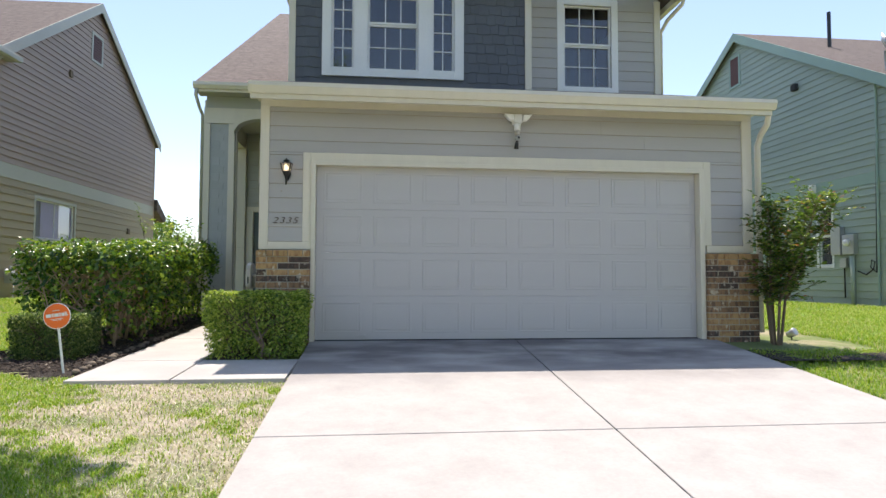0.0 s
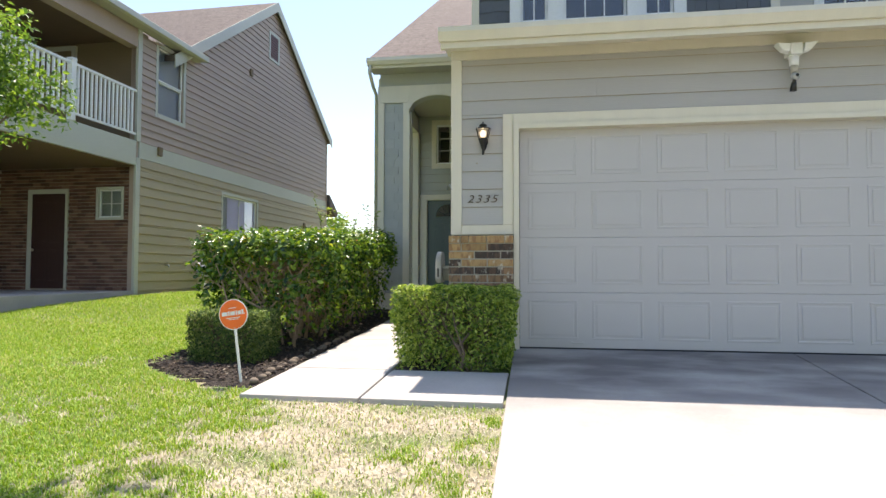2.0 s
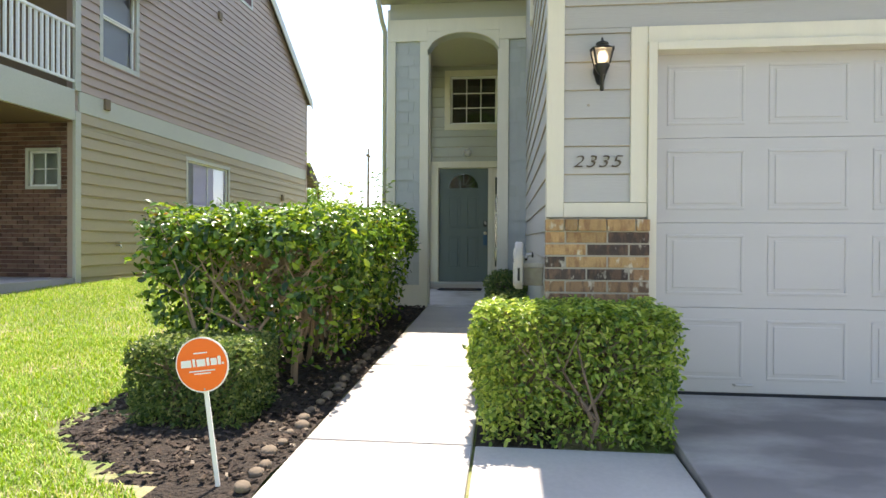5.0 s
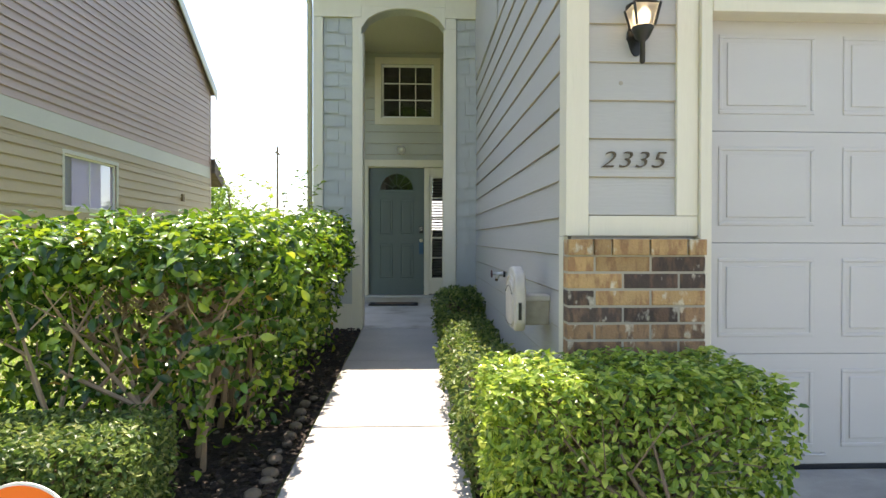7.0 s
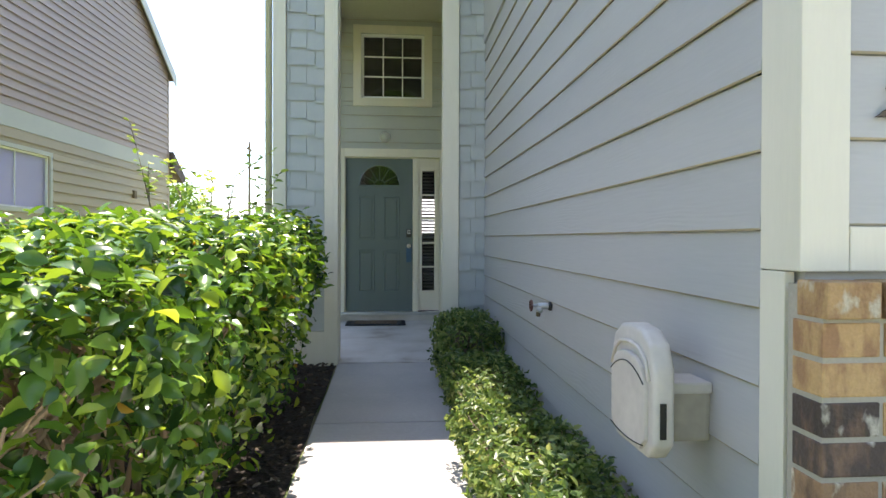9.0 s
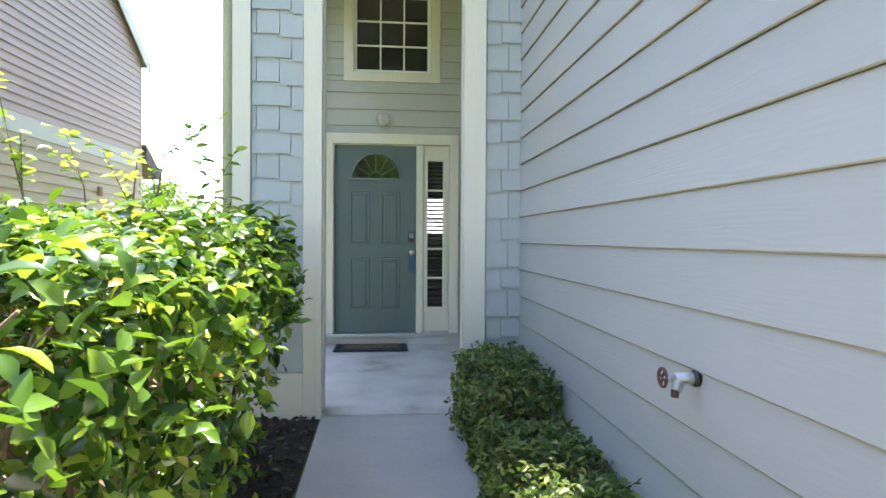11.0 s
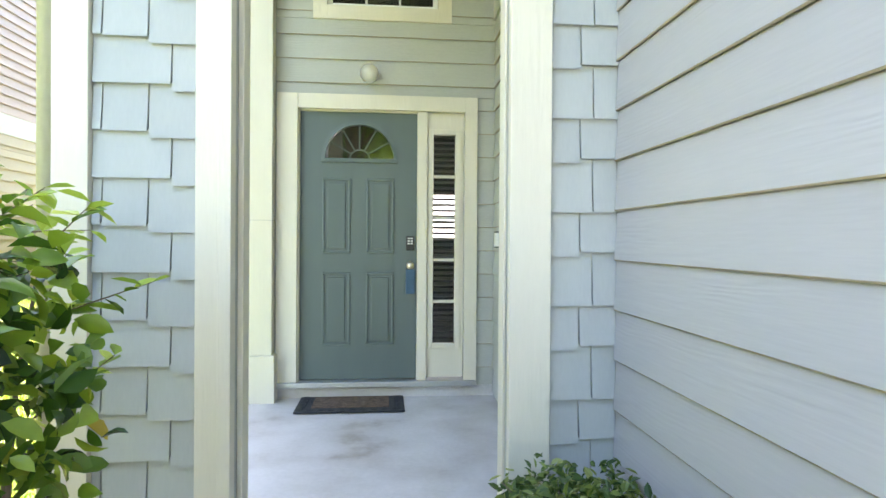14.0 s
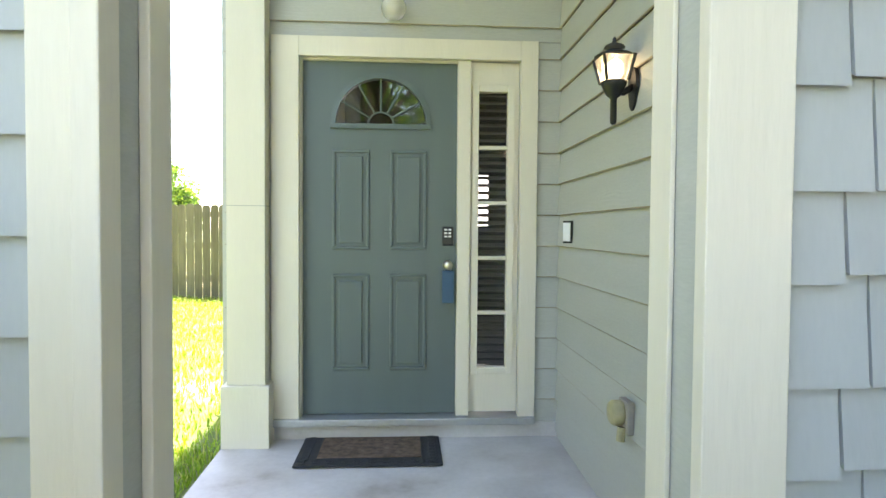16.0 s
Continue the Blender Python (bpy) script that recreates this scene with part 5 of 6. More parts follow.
lathe(bm, [(0.012, 0), (0.009, 0.003)], 10, pose(-1.245, 7.669, 1.79, 90))
tagged(part("rust_spot", bm, "weathered", None), "rusty screw plug in the siding", "screw plug")

# porch bulb, bell, outlet
pb = thing("porch_light", "small clear globe light above the door", "porch light", (-2.478, 14.585, 2.55))
part("base", lathe(bmesh.new(), [(0.062, 0), (0.06, 0.018), (0.04, 0.025)], 18, pose(0, 0, 0, 90)), "white", pb, "", True)
bm = bmesh.new()
bmesh.ops.create_uvsphere(bm, u_segments=16, v_segments=12, radius=0.07, matrix=pose(0, -0.08, -0.02))
part("globe", bm, "lamp_glass", pb, "clear ribbed glass globe", True).visible_shadow = False
bm = bmesh.new()
bmesh.ops.create_uvsphere(bm, u_segments=12, v_segments=8, radius=0.036, matrix=pose(0, -0.075, -0.01))
part("bulb", bm, "white", pb, "", True)
bell = thing("doorbell", "slim white doorbell with a grey button strip", "doorbell", (-1.512, 14.28, 1.285))
bm = prism(bmesh.new(), [(0, -0.024, -0.06), (-0.012, -0.024, -0.06), (-0.042, 0.022, -0.06), (0, 0.022, -0.06)], (0, 0, 0.12))
part("plate", bm, "black", bell, "dark wedge-shaped mount")
bm = prism(bmesh.new(), [(-0.0135, -0.0225, -0.05), (-0.0175, -0.0235, -0.05), (-0.0435, 0.0165, -0.05), (-0.0395, 0.0175, -0.05)], (0, 0, 0.10))
part("button", bm, "white", bell, "pale button face")
outl = thing("outdoor_outlet", "yellowed weatherproof outlet cover on the porch wall", "outlet", (-1.512, 13.40, 0.555))
part("plate", boxes((-0.032, 0.0, -0.05, 0.05, -0.06, 0.07), bevel=0.008), "weathered", outl, "grey weathered back box")
part("cover", lathe(bmesh.new(), [(0.046, 0.0), (0.05, 0.01), (0.05, 0.04), (0.042, 0.05), (0.01, 0.053)], 18, pose(-0.028, 0.012, 0.015, 0, -90)), "yellow_box", outl, "", True)
part("cord_plug", tube(bmesh.new(), [(-0.04, -0.015, -0.035), (-0.045, -0.018, -0.09)], 0.017, 8), "yellow_box", outl)

# hose reel
reel = thing("hose_reel", "beige plastic hose reel mounted on the siding", "hose reel", (-1.508, 8.06, 0.745))
part("mount", boxes((-0.15, 0.0, -0.06, 0.06, -0.175, -0.01), bevel=0.014), "weathered", reel, "weathered brown mounting box")
bm = bmesh.new()
shape = [(0.165, -0.15), (0.165, 0.06), (0.135, 0.13), (0.08, 0.165), (0.0, 0.175), (-0.08, 0.165), (-0.135, 0.13), (-0.165, 0.06), (-0.165, -0.15), (-0.12, -0.2), (0.12, -0.2)]
prism(bm, [(-0.152, a, b) for a, b in shape], (-0.06, 0, 0))
bmesh.ops.bevel(bm, geom=list(bm.edges), offset=0.016, segments=3, profile=0.6, affect="EDGES")
cv = part("cover", bm, "beige_plastic", reel, "", True)
bm = bmesh.new()
prism(bm, [(-0.205, a * 0.78, b * 0.72 - 0.035) for a, b in shape], (-0.02, 0, 0))
bmesh.ops.bevel(bm, geom=list(bm.edges), offset=0.008, segments=2, profile=0.6, affect="EDGES")
part("door_panel", bm, "beige_plastic", cv)
for z0, bow in ((0.015, 0.045), (-0.158, -0.012)):
    line = [(-0.2258, a, z0 + bow * (1 - (a / 0.125) ** 2)) for a in [-0.125 + 0.0125 * k for k in range(21)]]
    part("seam", tube(bmesh.new(), line, 0.0022, 5), "black", cv, "dark curved lid seam")
part("mount_lid", boxes((-0.156, 0.0, -0.068, 0.068, -0.03, 0.004), bevel=0.008), "beige_plastic", reel)
part("rim", tube(bmesh.new(), [(-0.216, a * 0.86, b * 0.8 - 0.02) for a, b in shape[1:8]], 0.006, 6), "beige_plastic", cv, "", True)
reel.scale = (0.95, 0.9, 0.9)
part("slot", boxes((-0.195, -0.178, -0.168, -0.162, -0.13, -0.03)), "black", cv)

bib = thing("hose_bib", "old galvanised hose tap with a dark red handwheel on the siding", "tap", (-1.508, 9.665, 0.78))
part("flange", lathe(bmesh.new(), [(0.026, 0), (0.026, 0.008), (0.02, 0.016)], 14, pose(0, 0, 0, 0, -90)), "black", bib)
part("pipe", tube(bmesh.new(), [(0, 0, 0), (-0.02, 0, 0), (-0.07, 0, 0.002)], [0.017, 0.0185, 0.016], 10), "galv", bib, "", True)
part("spout", tube(bmesh.new(), [(-0.058, 0, 0.004), (-0.062, 0, -0.02), (-0.068, 0, -0.034)], [0.014, 0.019, 0.018], 10), "galv", bib, "", True)
part("nozzle", tube(bmesh.new(), [(-0.068, 0, -0.034), (-0.07, 0, -0.056)], [0.013, 0.012], 10), "bronze", bib, "", True)
part("stem", tube(bmesh.new(), [(-0.065, 0, 0.002), (-0.108, 0, 0.004)], [0.012, 0.007], 8), "galv", bib, "", True)
bm = tube(bmesh.new(), [(-0.108, 0.027 * math.cos(math.pi * q / 8), 0.004 + 0.027 * math.sin(math.pi * q / 8)) for q in range(17)], 0.0055, 6)
for q in range(4):
    a = math.pi * q / 2 + 0.4
    tube(bm, [(-0.108, 0, 0.004), (-0.108, 0.026 * math.cos(a), 0.004 + 0.026 * math.sin(a))], 0.004, 5)
part("handwheel", bm, "maroon", bib, "dark red spoked handwheel", True)

# yard sign
sg = thing("yard_sign", "round orange yard sign on a thin leaning white stake", "yard sign", (-3.085, 6.30, walk_z(6.3) - 0.015))
sg.rotation_euler = (0, radians(-7.5), 0)
part("stake", boxes((-0.011, 0.011, 0.0, 0.008, -0.08, 0.47), bevel=0.002), "sign_white", sg)
part("rim", lathe(bmesh.new(), [(0.128, 0), (0.128, 0.004)], 48, pose(0, -0.001, 0.565, 90)), "sign_white", sg)
part("disc", lathe(bmesh.new(), [(0.121, 0.0005), (0.121, 0.0065)], 48, pose(0, -0.001, 0.565, 90)), "orange", sg)
for x0, x1, z0, z1 in ((-0.098, -0.05, -0.006, 0.026), (-0.042, -0.03, -0.006, 0.03), (-0.022, 0.018, -0.006, 0.026), (0.026, 0.038, -0.006, 0.03), (0.046, 0.074, -0.006, 0.026), (0.08, 0.094, -0.006, 0.034), (0.099, 0.107, -0.006, 0.004),
                       (-0.032, 0.032, 0.052, 0.058), (-0.062, 0.062, -0.03, -0.025), (-0.04, 0.04, -0.042, -0.037)):
    part("bar", boxes((x0, x1, -0.0105, -0.0072, 0.565 + z0, 0.565 + z1)), "sign_white", sg, "plain white bar")
bm = lathe(bmesh.new(), [(0.005, 0), (0.004, 0.003)], 8, pose(0, -0.0075, 0.565 - 0.112, 90))
part("rivet", bm, "galv", sg)

# spot light beside the shrub
sp = thing("garden_spotlight", "small grey garden spotlight on the soil", "garden light", (5.6, 7.75, -0.12))
part("stake", tube(bmesh.new(), [(0, 0, -0.1), (0, 0, 0.05)], 0.01, 6), "black", sp)
bm = lathe(bmesh.new(), [(0.04, -0.06), (0.05, 0.0), (0.058, 0.06), (0.05, 0.066)], 14, pose(0, 0, 0.09, 60, 0, 20))
part("head", bm, "galv", sp, "", True)


# ---------- brick piers ----------
# tan, dark and brown bricks, course by course from the cap down
COURSES = ("ttttt", "ttd", "tdd", "dtt", "ddb", "bbb", "bbb", "bdb")


def pier(name, x0, x1, side_x, seed):
    bm = boxes((x0 + 0.003, x1 - 0.003, 7.5745, 7.678, -0.16, 1.035))
    w = structure(name, bm, "mortar", "tan and charcoal brick pier beside the garage door", "wall")
    rnd = random.Random(seed)
    meshes = {}

    def brick(lx, ly, lz, at, kind):
        key = (round(lx, 3), round(ly, 3), round(lz, 3), kind)
        if key not in meshes:
            b = bmesh.new()
            box(b, -lx / 2, lx / 2, -ly / 2, ly / 2, -lz / 2, lz / 2, 0.004)
            for v in b.verts:
                v.co += 0.0022 * noise.noise_vector(v.co * 30)
            q = bpy.data.meshes.new("brick")
            b.to_mesh(q)
            b.free()
            q.materials.append(M[kind])
            meshes[key] = q
        o = new("brick", meshes[key])
        o.parent = w
        o.location = at

    for k in range(15):
        z = -0.125 + 0.0785 * k + 0.034
        full = x1 - x0
        cuts = [0.116, 0.245, 0.245] if k % 2 else [0.245, 0.245, 0.116]
        if k == 14:
            cuts = [0.125, 0.085, 0.19, 0.19, 0.09]
        row = COURSES[14 - k] if 14 - k < len(COURSES) and seed == 2 else "".join(rnd.choice("ttbbd") for _ in cuts)
        row = "ttttt" if k == 14 else row
        s = (full - 0.010 * (len(cuts) - 1)) / sum(cuts)
        x = x0
        for c, kind in zip(cuts, row):
            c *= s
            brick(c, 0.09, 0.068 if k < 14 else 0.073, (x + c / 2, 7.57 + 0.045 + rnd.uniform(-0.002, 0.002) - (0.012 if k == 14 else 0), z),
                  {"t": "brick_tan", "d": "brick_dark", "b": "brick_brown"}[kind])
            x += c + 0.010
    return w


pier("brick_pier_left", -1.522, -0.876, -1.52, 2)
pier("brick_pier_right", 4.315, 5.02, 5.02, 3)


# ---------- planting ----------
def box_points(n, lo, hi, shell, seed, top_z, base_z, low=0.4, under=0.0, uneven=0.06, bevel=0.15, lift=0.6):
    """Places and facings for leaves in the outer layer of a clipped shrub; the lower part is thinner and drawn in."""
    rs = np.random.RandomState(seed)
    pts, nrm = [], []
    cx, cy = (lo[0] + hi[0]) / 2, (lo[1] + hi[1]) / 2
    while len(pts) < n:
        x, y, c = rs.uniform(lo[0], hi[0]), rs.uniform(lo[1], hi[1]), rs.uniform(0, 1)
        z0, z1 = base_z(y), top_z(y)
        z = z0 + (z1 - z0) * c
        d = np.array([x - lo[0], hi[0] - x, y - lo[1], hi[1] - y, z1 - z])
        k = int(np.argmin(d))
        if rs.rand() > math.exp(-d[k] / shell):
            continue
        if rs.rand() > low + (1 - low) * min(1, c / 0.68) ** 1.4:
            continue
        e = np.sort(d)[:2]
        if e[1] < bevel and (bevel - e[0]) ** 2 + (bevel - e[1]) ** 2 > bevel * bevel * (1 + 0.5 * noise.noise((x * 5, y * 5, z * 5))):
            continue
        g = noise.noise((x * 2.3, y * 2.3, z * 2.3 + seed))
        if low < 0.5 and g < (-0.25 if c > 0.78 else -0.02) and rs.rand() < 0.85:
            continue
        out = np.array([(-1, 0, 0), (1, 0, 0), (0, -1, 0), (0, 1, 0), (0, 0, 1)][k], float)
        f = 1 - under * (1 - min(1, c / 0.75)) ** 1.3
        p = np.array([cx + (x - cx) * f, cy + (y - cy) * (1 - (1 - f) * 0.35), z])
        p += out * uneven * (noise.noise((x * 4, y * 4, z * 4)) + 0.5 * noise.noise((x * 11, y * 11, z * 11)))
        v = out * 0.6 + rs.normal(size=3) * 0.7 + np.array((0, 0, lift if k == 4 or c > 0.85 else 0.3))
        pts.append(p)
        nrm.append(v)
    return np.array(pts), np.array(nrm)


def stems(count, lo, hi, top_z, base_z, seed, r=0.014, forks=3):
    rnd = random.Random(seed)
    bm = bmesh.new()
    for _ in range(count):
        x, y = rnd.uniform(lo[0] + 0.25 * (hi[0] - lo[0]), hi[0] - 0.25 * (hi[0] - lo[0])), rnd.uniform(lo[1] + 0.1, hi[1] - 0.1)
        z0, z1 = base_z(y) - 0.05, top_z(y)
        p = Vector((x, y, z0))
        q = p + Vector((rnd.uniform(-0.1, 0.1), rnd.uniform(-0.12, 0.12), (z1 - z0) * rnd.uniform(0.25, 0.4)))
        rr = r * rnd.uniform(0.7, 1.3)
        tube(bm, [p, (p + q) / 2 + Vector((rnd.uniform(-0.03, 0.03), rnd.uniform(-0.03, 0.03), 0)), q], [rr, rr * 0.85, rr * 0.7], 5)
        for _ in range(forks):
            e = Vector((rnd.uniform(lo[0] + 0.04, hi[0] - 0.04), y + rnd.uniform(-0.45, 0.45), z0 + (z1 - z0) * rnd.uniform(0.6, 0.97)))
            e.y = min(max(e.y, lo[1] + 0.04), hi[1] - 0.04)
            mid = q.lerp(e, 0.5) + Vector((rnd.uniform(-0.08, 0.08), rnd.uniform(-0.08, 0.08), 0.02))
            tube(bm, [q, mid, e], [rr * 0.6, rr * 0.4, rr * 0.18], 4)
            for _ in range(2):
                e2 = mid + Vector((rnd.uniform(-0.25, 0.25), rnd.uniform(-0.25, 0.25), rnd.uniform(0.0, 0.3)))
                e2.x = min(max(e2.x, lo[0] + 0.02), hi[0] - 0.02)
                e2.z = min(e2.z, z1 - 0.05)
                tube(bm, [mid, e2], [rr * 0.3, rr * 0.12], 3)
    return bm


def shrub(name, label, category, lo, hi, top_z, base_z, count, size, leaf, seed, shell=0.09, low=0.9, under=0.1, n_stems=14, group="", ratio=0.5, uneven=0.04, wood="bark", lift=0.6, bevel=0.15, stem=0.014):
    e = thing(name, label, category, (0, 0, 0), group)
    part("branch_frame", stems(n_stems, lo, hi, top_z, base_z, seed, stem, 4), wood, e)["kind"] = "stuff"
    p, nn = box_points(count, lo, hi, shell, seed, top_z, base_z, low, under, uneven, bevel, lift)
    rs = np.random.RandomState(seed + 1)
    cloud("leaves", p, nn, rs.uniform(size * 0.65, size * 1.3, count), leaf, e, "", ratio, 0.16, seed, fine=size > 0.05)
    return e


HT = lambda y: 1.10 + (y - 7.6) * 0.058
hedge = shrub("tall_hedge", "tall clipped green hedge with glossy leaves beside the walk", "hedge", (-4.42, 7.6), (-2.88, 11.2), HT, lambda y: walk_z(y), 21000, 0.063, "hedge_leaf", 21, 0.2, 0.04, 0.30, 60, ratio=0.56, uneven=0.10, wood="pale_bark", lift=1.3, stem=0.019)
lm = single_leaf("hedge_leaf_large", 0.5)
lm.materials.append(M["hedge_leaf"])
rnd = random.Random(77)
for _ in range(260):
    y = rnd.uniform(8.0, 11.1)
    if rnd.random() < 0.55:
        at = (rnd.uniform(-4.2, -2.95), y, HT(y) + rnd.uniform(-0.02, 0.07))
    else:
        at = (-2.9 + rnd.uniform(-0.04, 0.05), y, rnd.uniform(0.75, HT(y) - 0.1))
    o = new("leaf", lm)
    o.parent = hedge
    s = rnd.uniform(0.055, 0.085)
    o.matrix_basis = Matrix.Translation(at) @ Euler((rnd.uniform(-0.6, 0.6), rnd.uniform(-0.9, 0.4), rnd.uniform(0, 6.3))).to_matrix().to_4x4() @ Matrix.Diagonal((s, s, s, 1))

flat = lambda z: (lambda y: z)
shrub("cube_shrub", "low clipped cube of small green leaves", "shrub", (-4.03, 6.98), (-3.27, 7.55), flat(0.29), flat(-0.23), 13500, 0.03, "dark_box_leaf", 31, 0.045, 0.85, 0.06, 12, uneven=0.025, bevel=0.05)
shrub("box_shrub", "clipped box shrub of bright green leaves by the garage", "shrub", (-1.96, 6.88), (-0.84, 7.53), lambda y: 0.55, flat(-0.19), 14000, 0.037, "box_leaf", 33, 0.07, 0.52, 0.1, 26, lift=1.5, uneven=0.035, bevel=0.07)
for i, (y0, y1, t) in enumerate(((7.55, 8.75, 0.34), (8.7, 9.9, 0.30), (9.85, 10.95, 0.34), (10.9, 11.98, 0.52))):
    shrub("low_shrub", ("low green shrub against the grey siding", "low green shrub against the grey siding", "low green shrub against the grey siding", "rounded green shrub by the entry post")[i], "shrub",
          (-2.0, y0), (-1.53, y1), flat(t), lambda y: walk_z(y), 4800, 0.04, "dark_box_leaf", 41 + i, 0.08, 0.7, 0.15, 9, "wall shrubs", uneven=0.09, bevel=0.1)


def myrtle(name, label, at, height, spread, count, seed, stems_n=6, leaf="myrtle_leaf", size=0.055, bark="pale_bark", lean=(0, 0), low=0.38):
    """A loose many-stemmed shrub with leafy twigs."""
    rnd = random.Random(seed)
    rs = np.random.RandomState(seed)
    e = thing(name, label, "shrub", at)
    bm = bmesh.new()
    pts, nrm, tips = [], [], []
    for k in range(stems_n):
        a = 2 * math.pi * k / stems_n + rnd.uniform(-0.4, 0.4)
        h = height * rnd.uniform(0.72, 1.0)
        end = Vector((lean[0] + spread * math.cos(a) * rnd.uniform(0.4, 1), lean[1] + spread * math.sin(a) * rnd.uniform(0.4, 1), h))
        line = [Vector((0.05 * math.cos(a), 0.05 * math.sin(a), -0.05)), Vector((0.12 * math.cos(a), 0.12 * math.sin(a), h * 0.3)), end * 0.7 + Vector((0, 0, -0.02)), end]
        tube(bm, line, [0.02, 0.016, 0.009, 0.003], 6)
        for j in range(count // stems_n // 12):
            u = rnd.uniform(low, 1.0) if j else 1.0
            b = line[1].lerp(line[2], (u - 0.3) / 0.4) if u < 0.7 else line[2].lerp(line[3], (u - 0.7) / 0.3)
            d = Vector((rnd.uniform(-1, 1), rnd.uniform(-1, 1), rnd.uniform(-0.1, 0.9))).normalized()
            ln_ = rnd.uniform(0.14, 0.42)
            tip = b + d * ln_
            tube(bm, [b, tip], [0.004, 0.0015], 3)
            for i in range(12):
                w = (i + 1) / 12
                s = Vector((rnd.uniform(-1, 1), rnd.uniform(-1, 1), rnd.uniform(-0.4, 0.6)))
                pts.append(b.lerp(tip, w))
                tips.append(d * 0.6 + s)
                nrm.append(Vector((rnd.uniform(-0.6, 0.6), rnd.uniform(-0.6, 0.6), 1)))
    part("branch_frame", bm, bark, e)
    cloud("leaves", np.array(pts), np.array(nrm), rs.uniform(size * 0.6, size * 1.3, len(pts)), leaf, e, "", 0.5, 0.12, seed, np.array(tips))
    return e


myrtle("flowering_shrub", "loose many-stemmed shrub with sparse green leaves at the garage corner", (5.12, 7.38, -0.13), 2.15, 0.55, 5600, 51, 8, size=0.066, bark="bark", lean=(0.28, 0.0), low=0.3)
myrtle("young_shrub", "thin sprigs of a young shrub rising behind the hedge", (-3.42, 11.5, -0.02), 1.68, 0.26, 420, 52, 4, "box_leaf", 0.075, "bark", low=0.62)
myrtle("young_shrub", "pale green sprigs standing above the hedge top", (-3.8, 11.0, -0.02), 1.68, 0.4, 420, 53, 5, "box_leaf", 0.06, "bark", low=0.6)


def tree(name, label, at, trunk_h, crown_r, crown_z, count, size, seed, group="", squash=0.75, r=0.14, shift=(0, 0)):
    rnd = random.Random(seed)
    rs = np.random.RandomState(seed)
    e = thing(name, label, "tree", at, group)
    bm = tube(bmesh.new(), [(0, 0, -0.2), (0.05, 0.02, trunk_h * 0.5), (0.02, -0.04, trunk_h), (shift[0], shift[1], crown_z)], [r * 1.25, r, r * 0.8, r * 0.4], 9)
    part("trunk", bm, "bark", e, "", True)
    bm = bmesh.new()
    clumps = []
    for k in range(26):
        d = Vector((rnd.gauss(0, 1), rnd.gauss(0, 1), rnd.gauss(0.1, 0.8))).normalized()
        mid = Vector((shift[0], shift[1], crown_z))
        c = mid + Vector((d.x * crown_r, d.y * crown_r, d.z * crown_r * squash)) * rnd.uniform(0.45, 0.95)
        b = Vector((0.02, -0.04, trunk_h)).lerp(mid, rnd.uniform(0.1, 1.0))
        tube(bm, [b, b.lerp(c, 0.5) + Vector((0, 0, 0.12 * crown_r)), c], [r * 0.4, r * 0.22, r * 0.06], 5)
        clumps.append((c, crown_r * rnd.uniform(0.22, 0.4)))
    part("limbs", bm, "bark", e)
    w = rs.randint(0, len(clumps), count)
    c = np.array([list(q[0]) for q in clumps])[w]
    s = np.array([q[1] for q in clumps])[w]
    v = rs.normal(size=(count, 3))
    v /= np.linalg.norm(v, axis=1, keepdims=True)
    p = c + v * (s * rs.uniform(0.25, 1.0, count) ** 0.6)[:, None]
    nn = v * 0.6 + rs.normal(size=(count, 3)) * 0.6 + np.array((0, 0, 0.5))
    cloud("crown", p, nn, rs.uniform(size * 0.6, size * 1.3, count), "tree_leaf", e, "", 0.5, 0.12, seed)
    return e


tree("yard_tree", "young green tree in front of the tan house", (-8.55, 8.85, -0.15), 1.6, 1.5, 3.45, 6500, 0.085, 61, r=0.06)
tree("street_tree", "leafy tree standing at the front lawn", (-3.6, 2.0, -0.65), 3.0, 2.0, 6.4, 6500, 0.15, 62, squash=0.5, shift=(0.9, 2.7))
ft = tree("far_tree", "green tree across the street", (-13, -24, -1.1), 2.4, 3.6, 5.4, 7000, 0.24, 63, "far trees")
for x, y, s, a in ((-3, -26, 1.75, 1.0), (4, -25, 1.6, 2.2), (-8, -28, 1.8, 4.0), (13, -23, 1.0, 5.2), (20, -27, 1.3, 3.1)):
    copy_thing(ft, pose(x, y, -1.1, 0, 0, math.degrees(a)) @ Matrix.Diagonal((s, s, s, 1)))
bt = tree("far_tree", "green tree beyond the back fence", (-15.5, 44, -0.1), 1.6, 2.6, 2.9, 6000, 0.22, 64, "far trees")
for x, y, a in ((-19, 47, 40), (-10.5, 60, 130), (-24, 52, 200), (-30, 58, 20), (14, 60, 80)):
    copy_thing(bt, pose(x, y, -0.2, 0, 0, a))
pl = thing("utility_pole", "distant grey wooden utility pole", "utility pole", (-14.9, 60, -0.1))
part("shaft", tube(bmesh.new(), [(0, 0, 0), (0, 0, 10)], [0.14, 0.09], 8), "bark", pl)
part("crossarm", boxes((-0.09, 0.09, -0.7, 0.7, 9.3, 9.42)), "bark", pl)

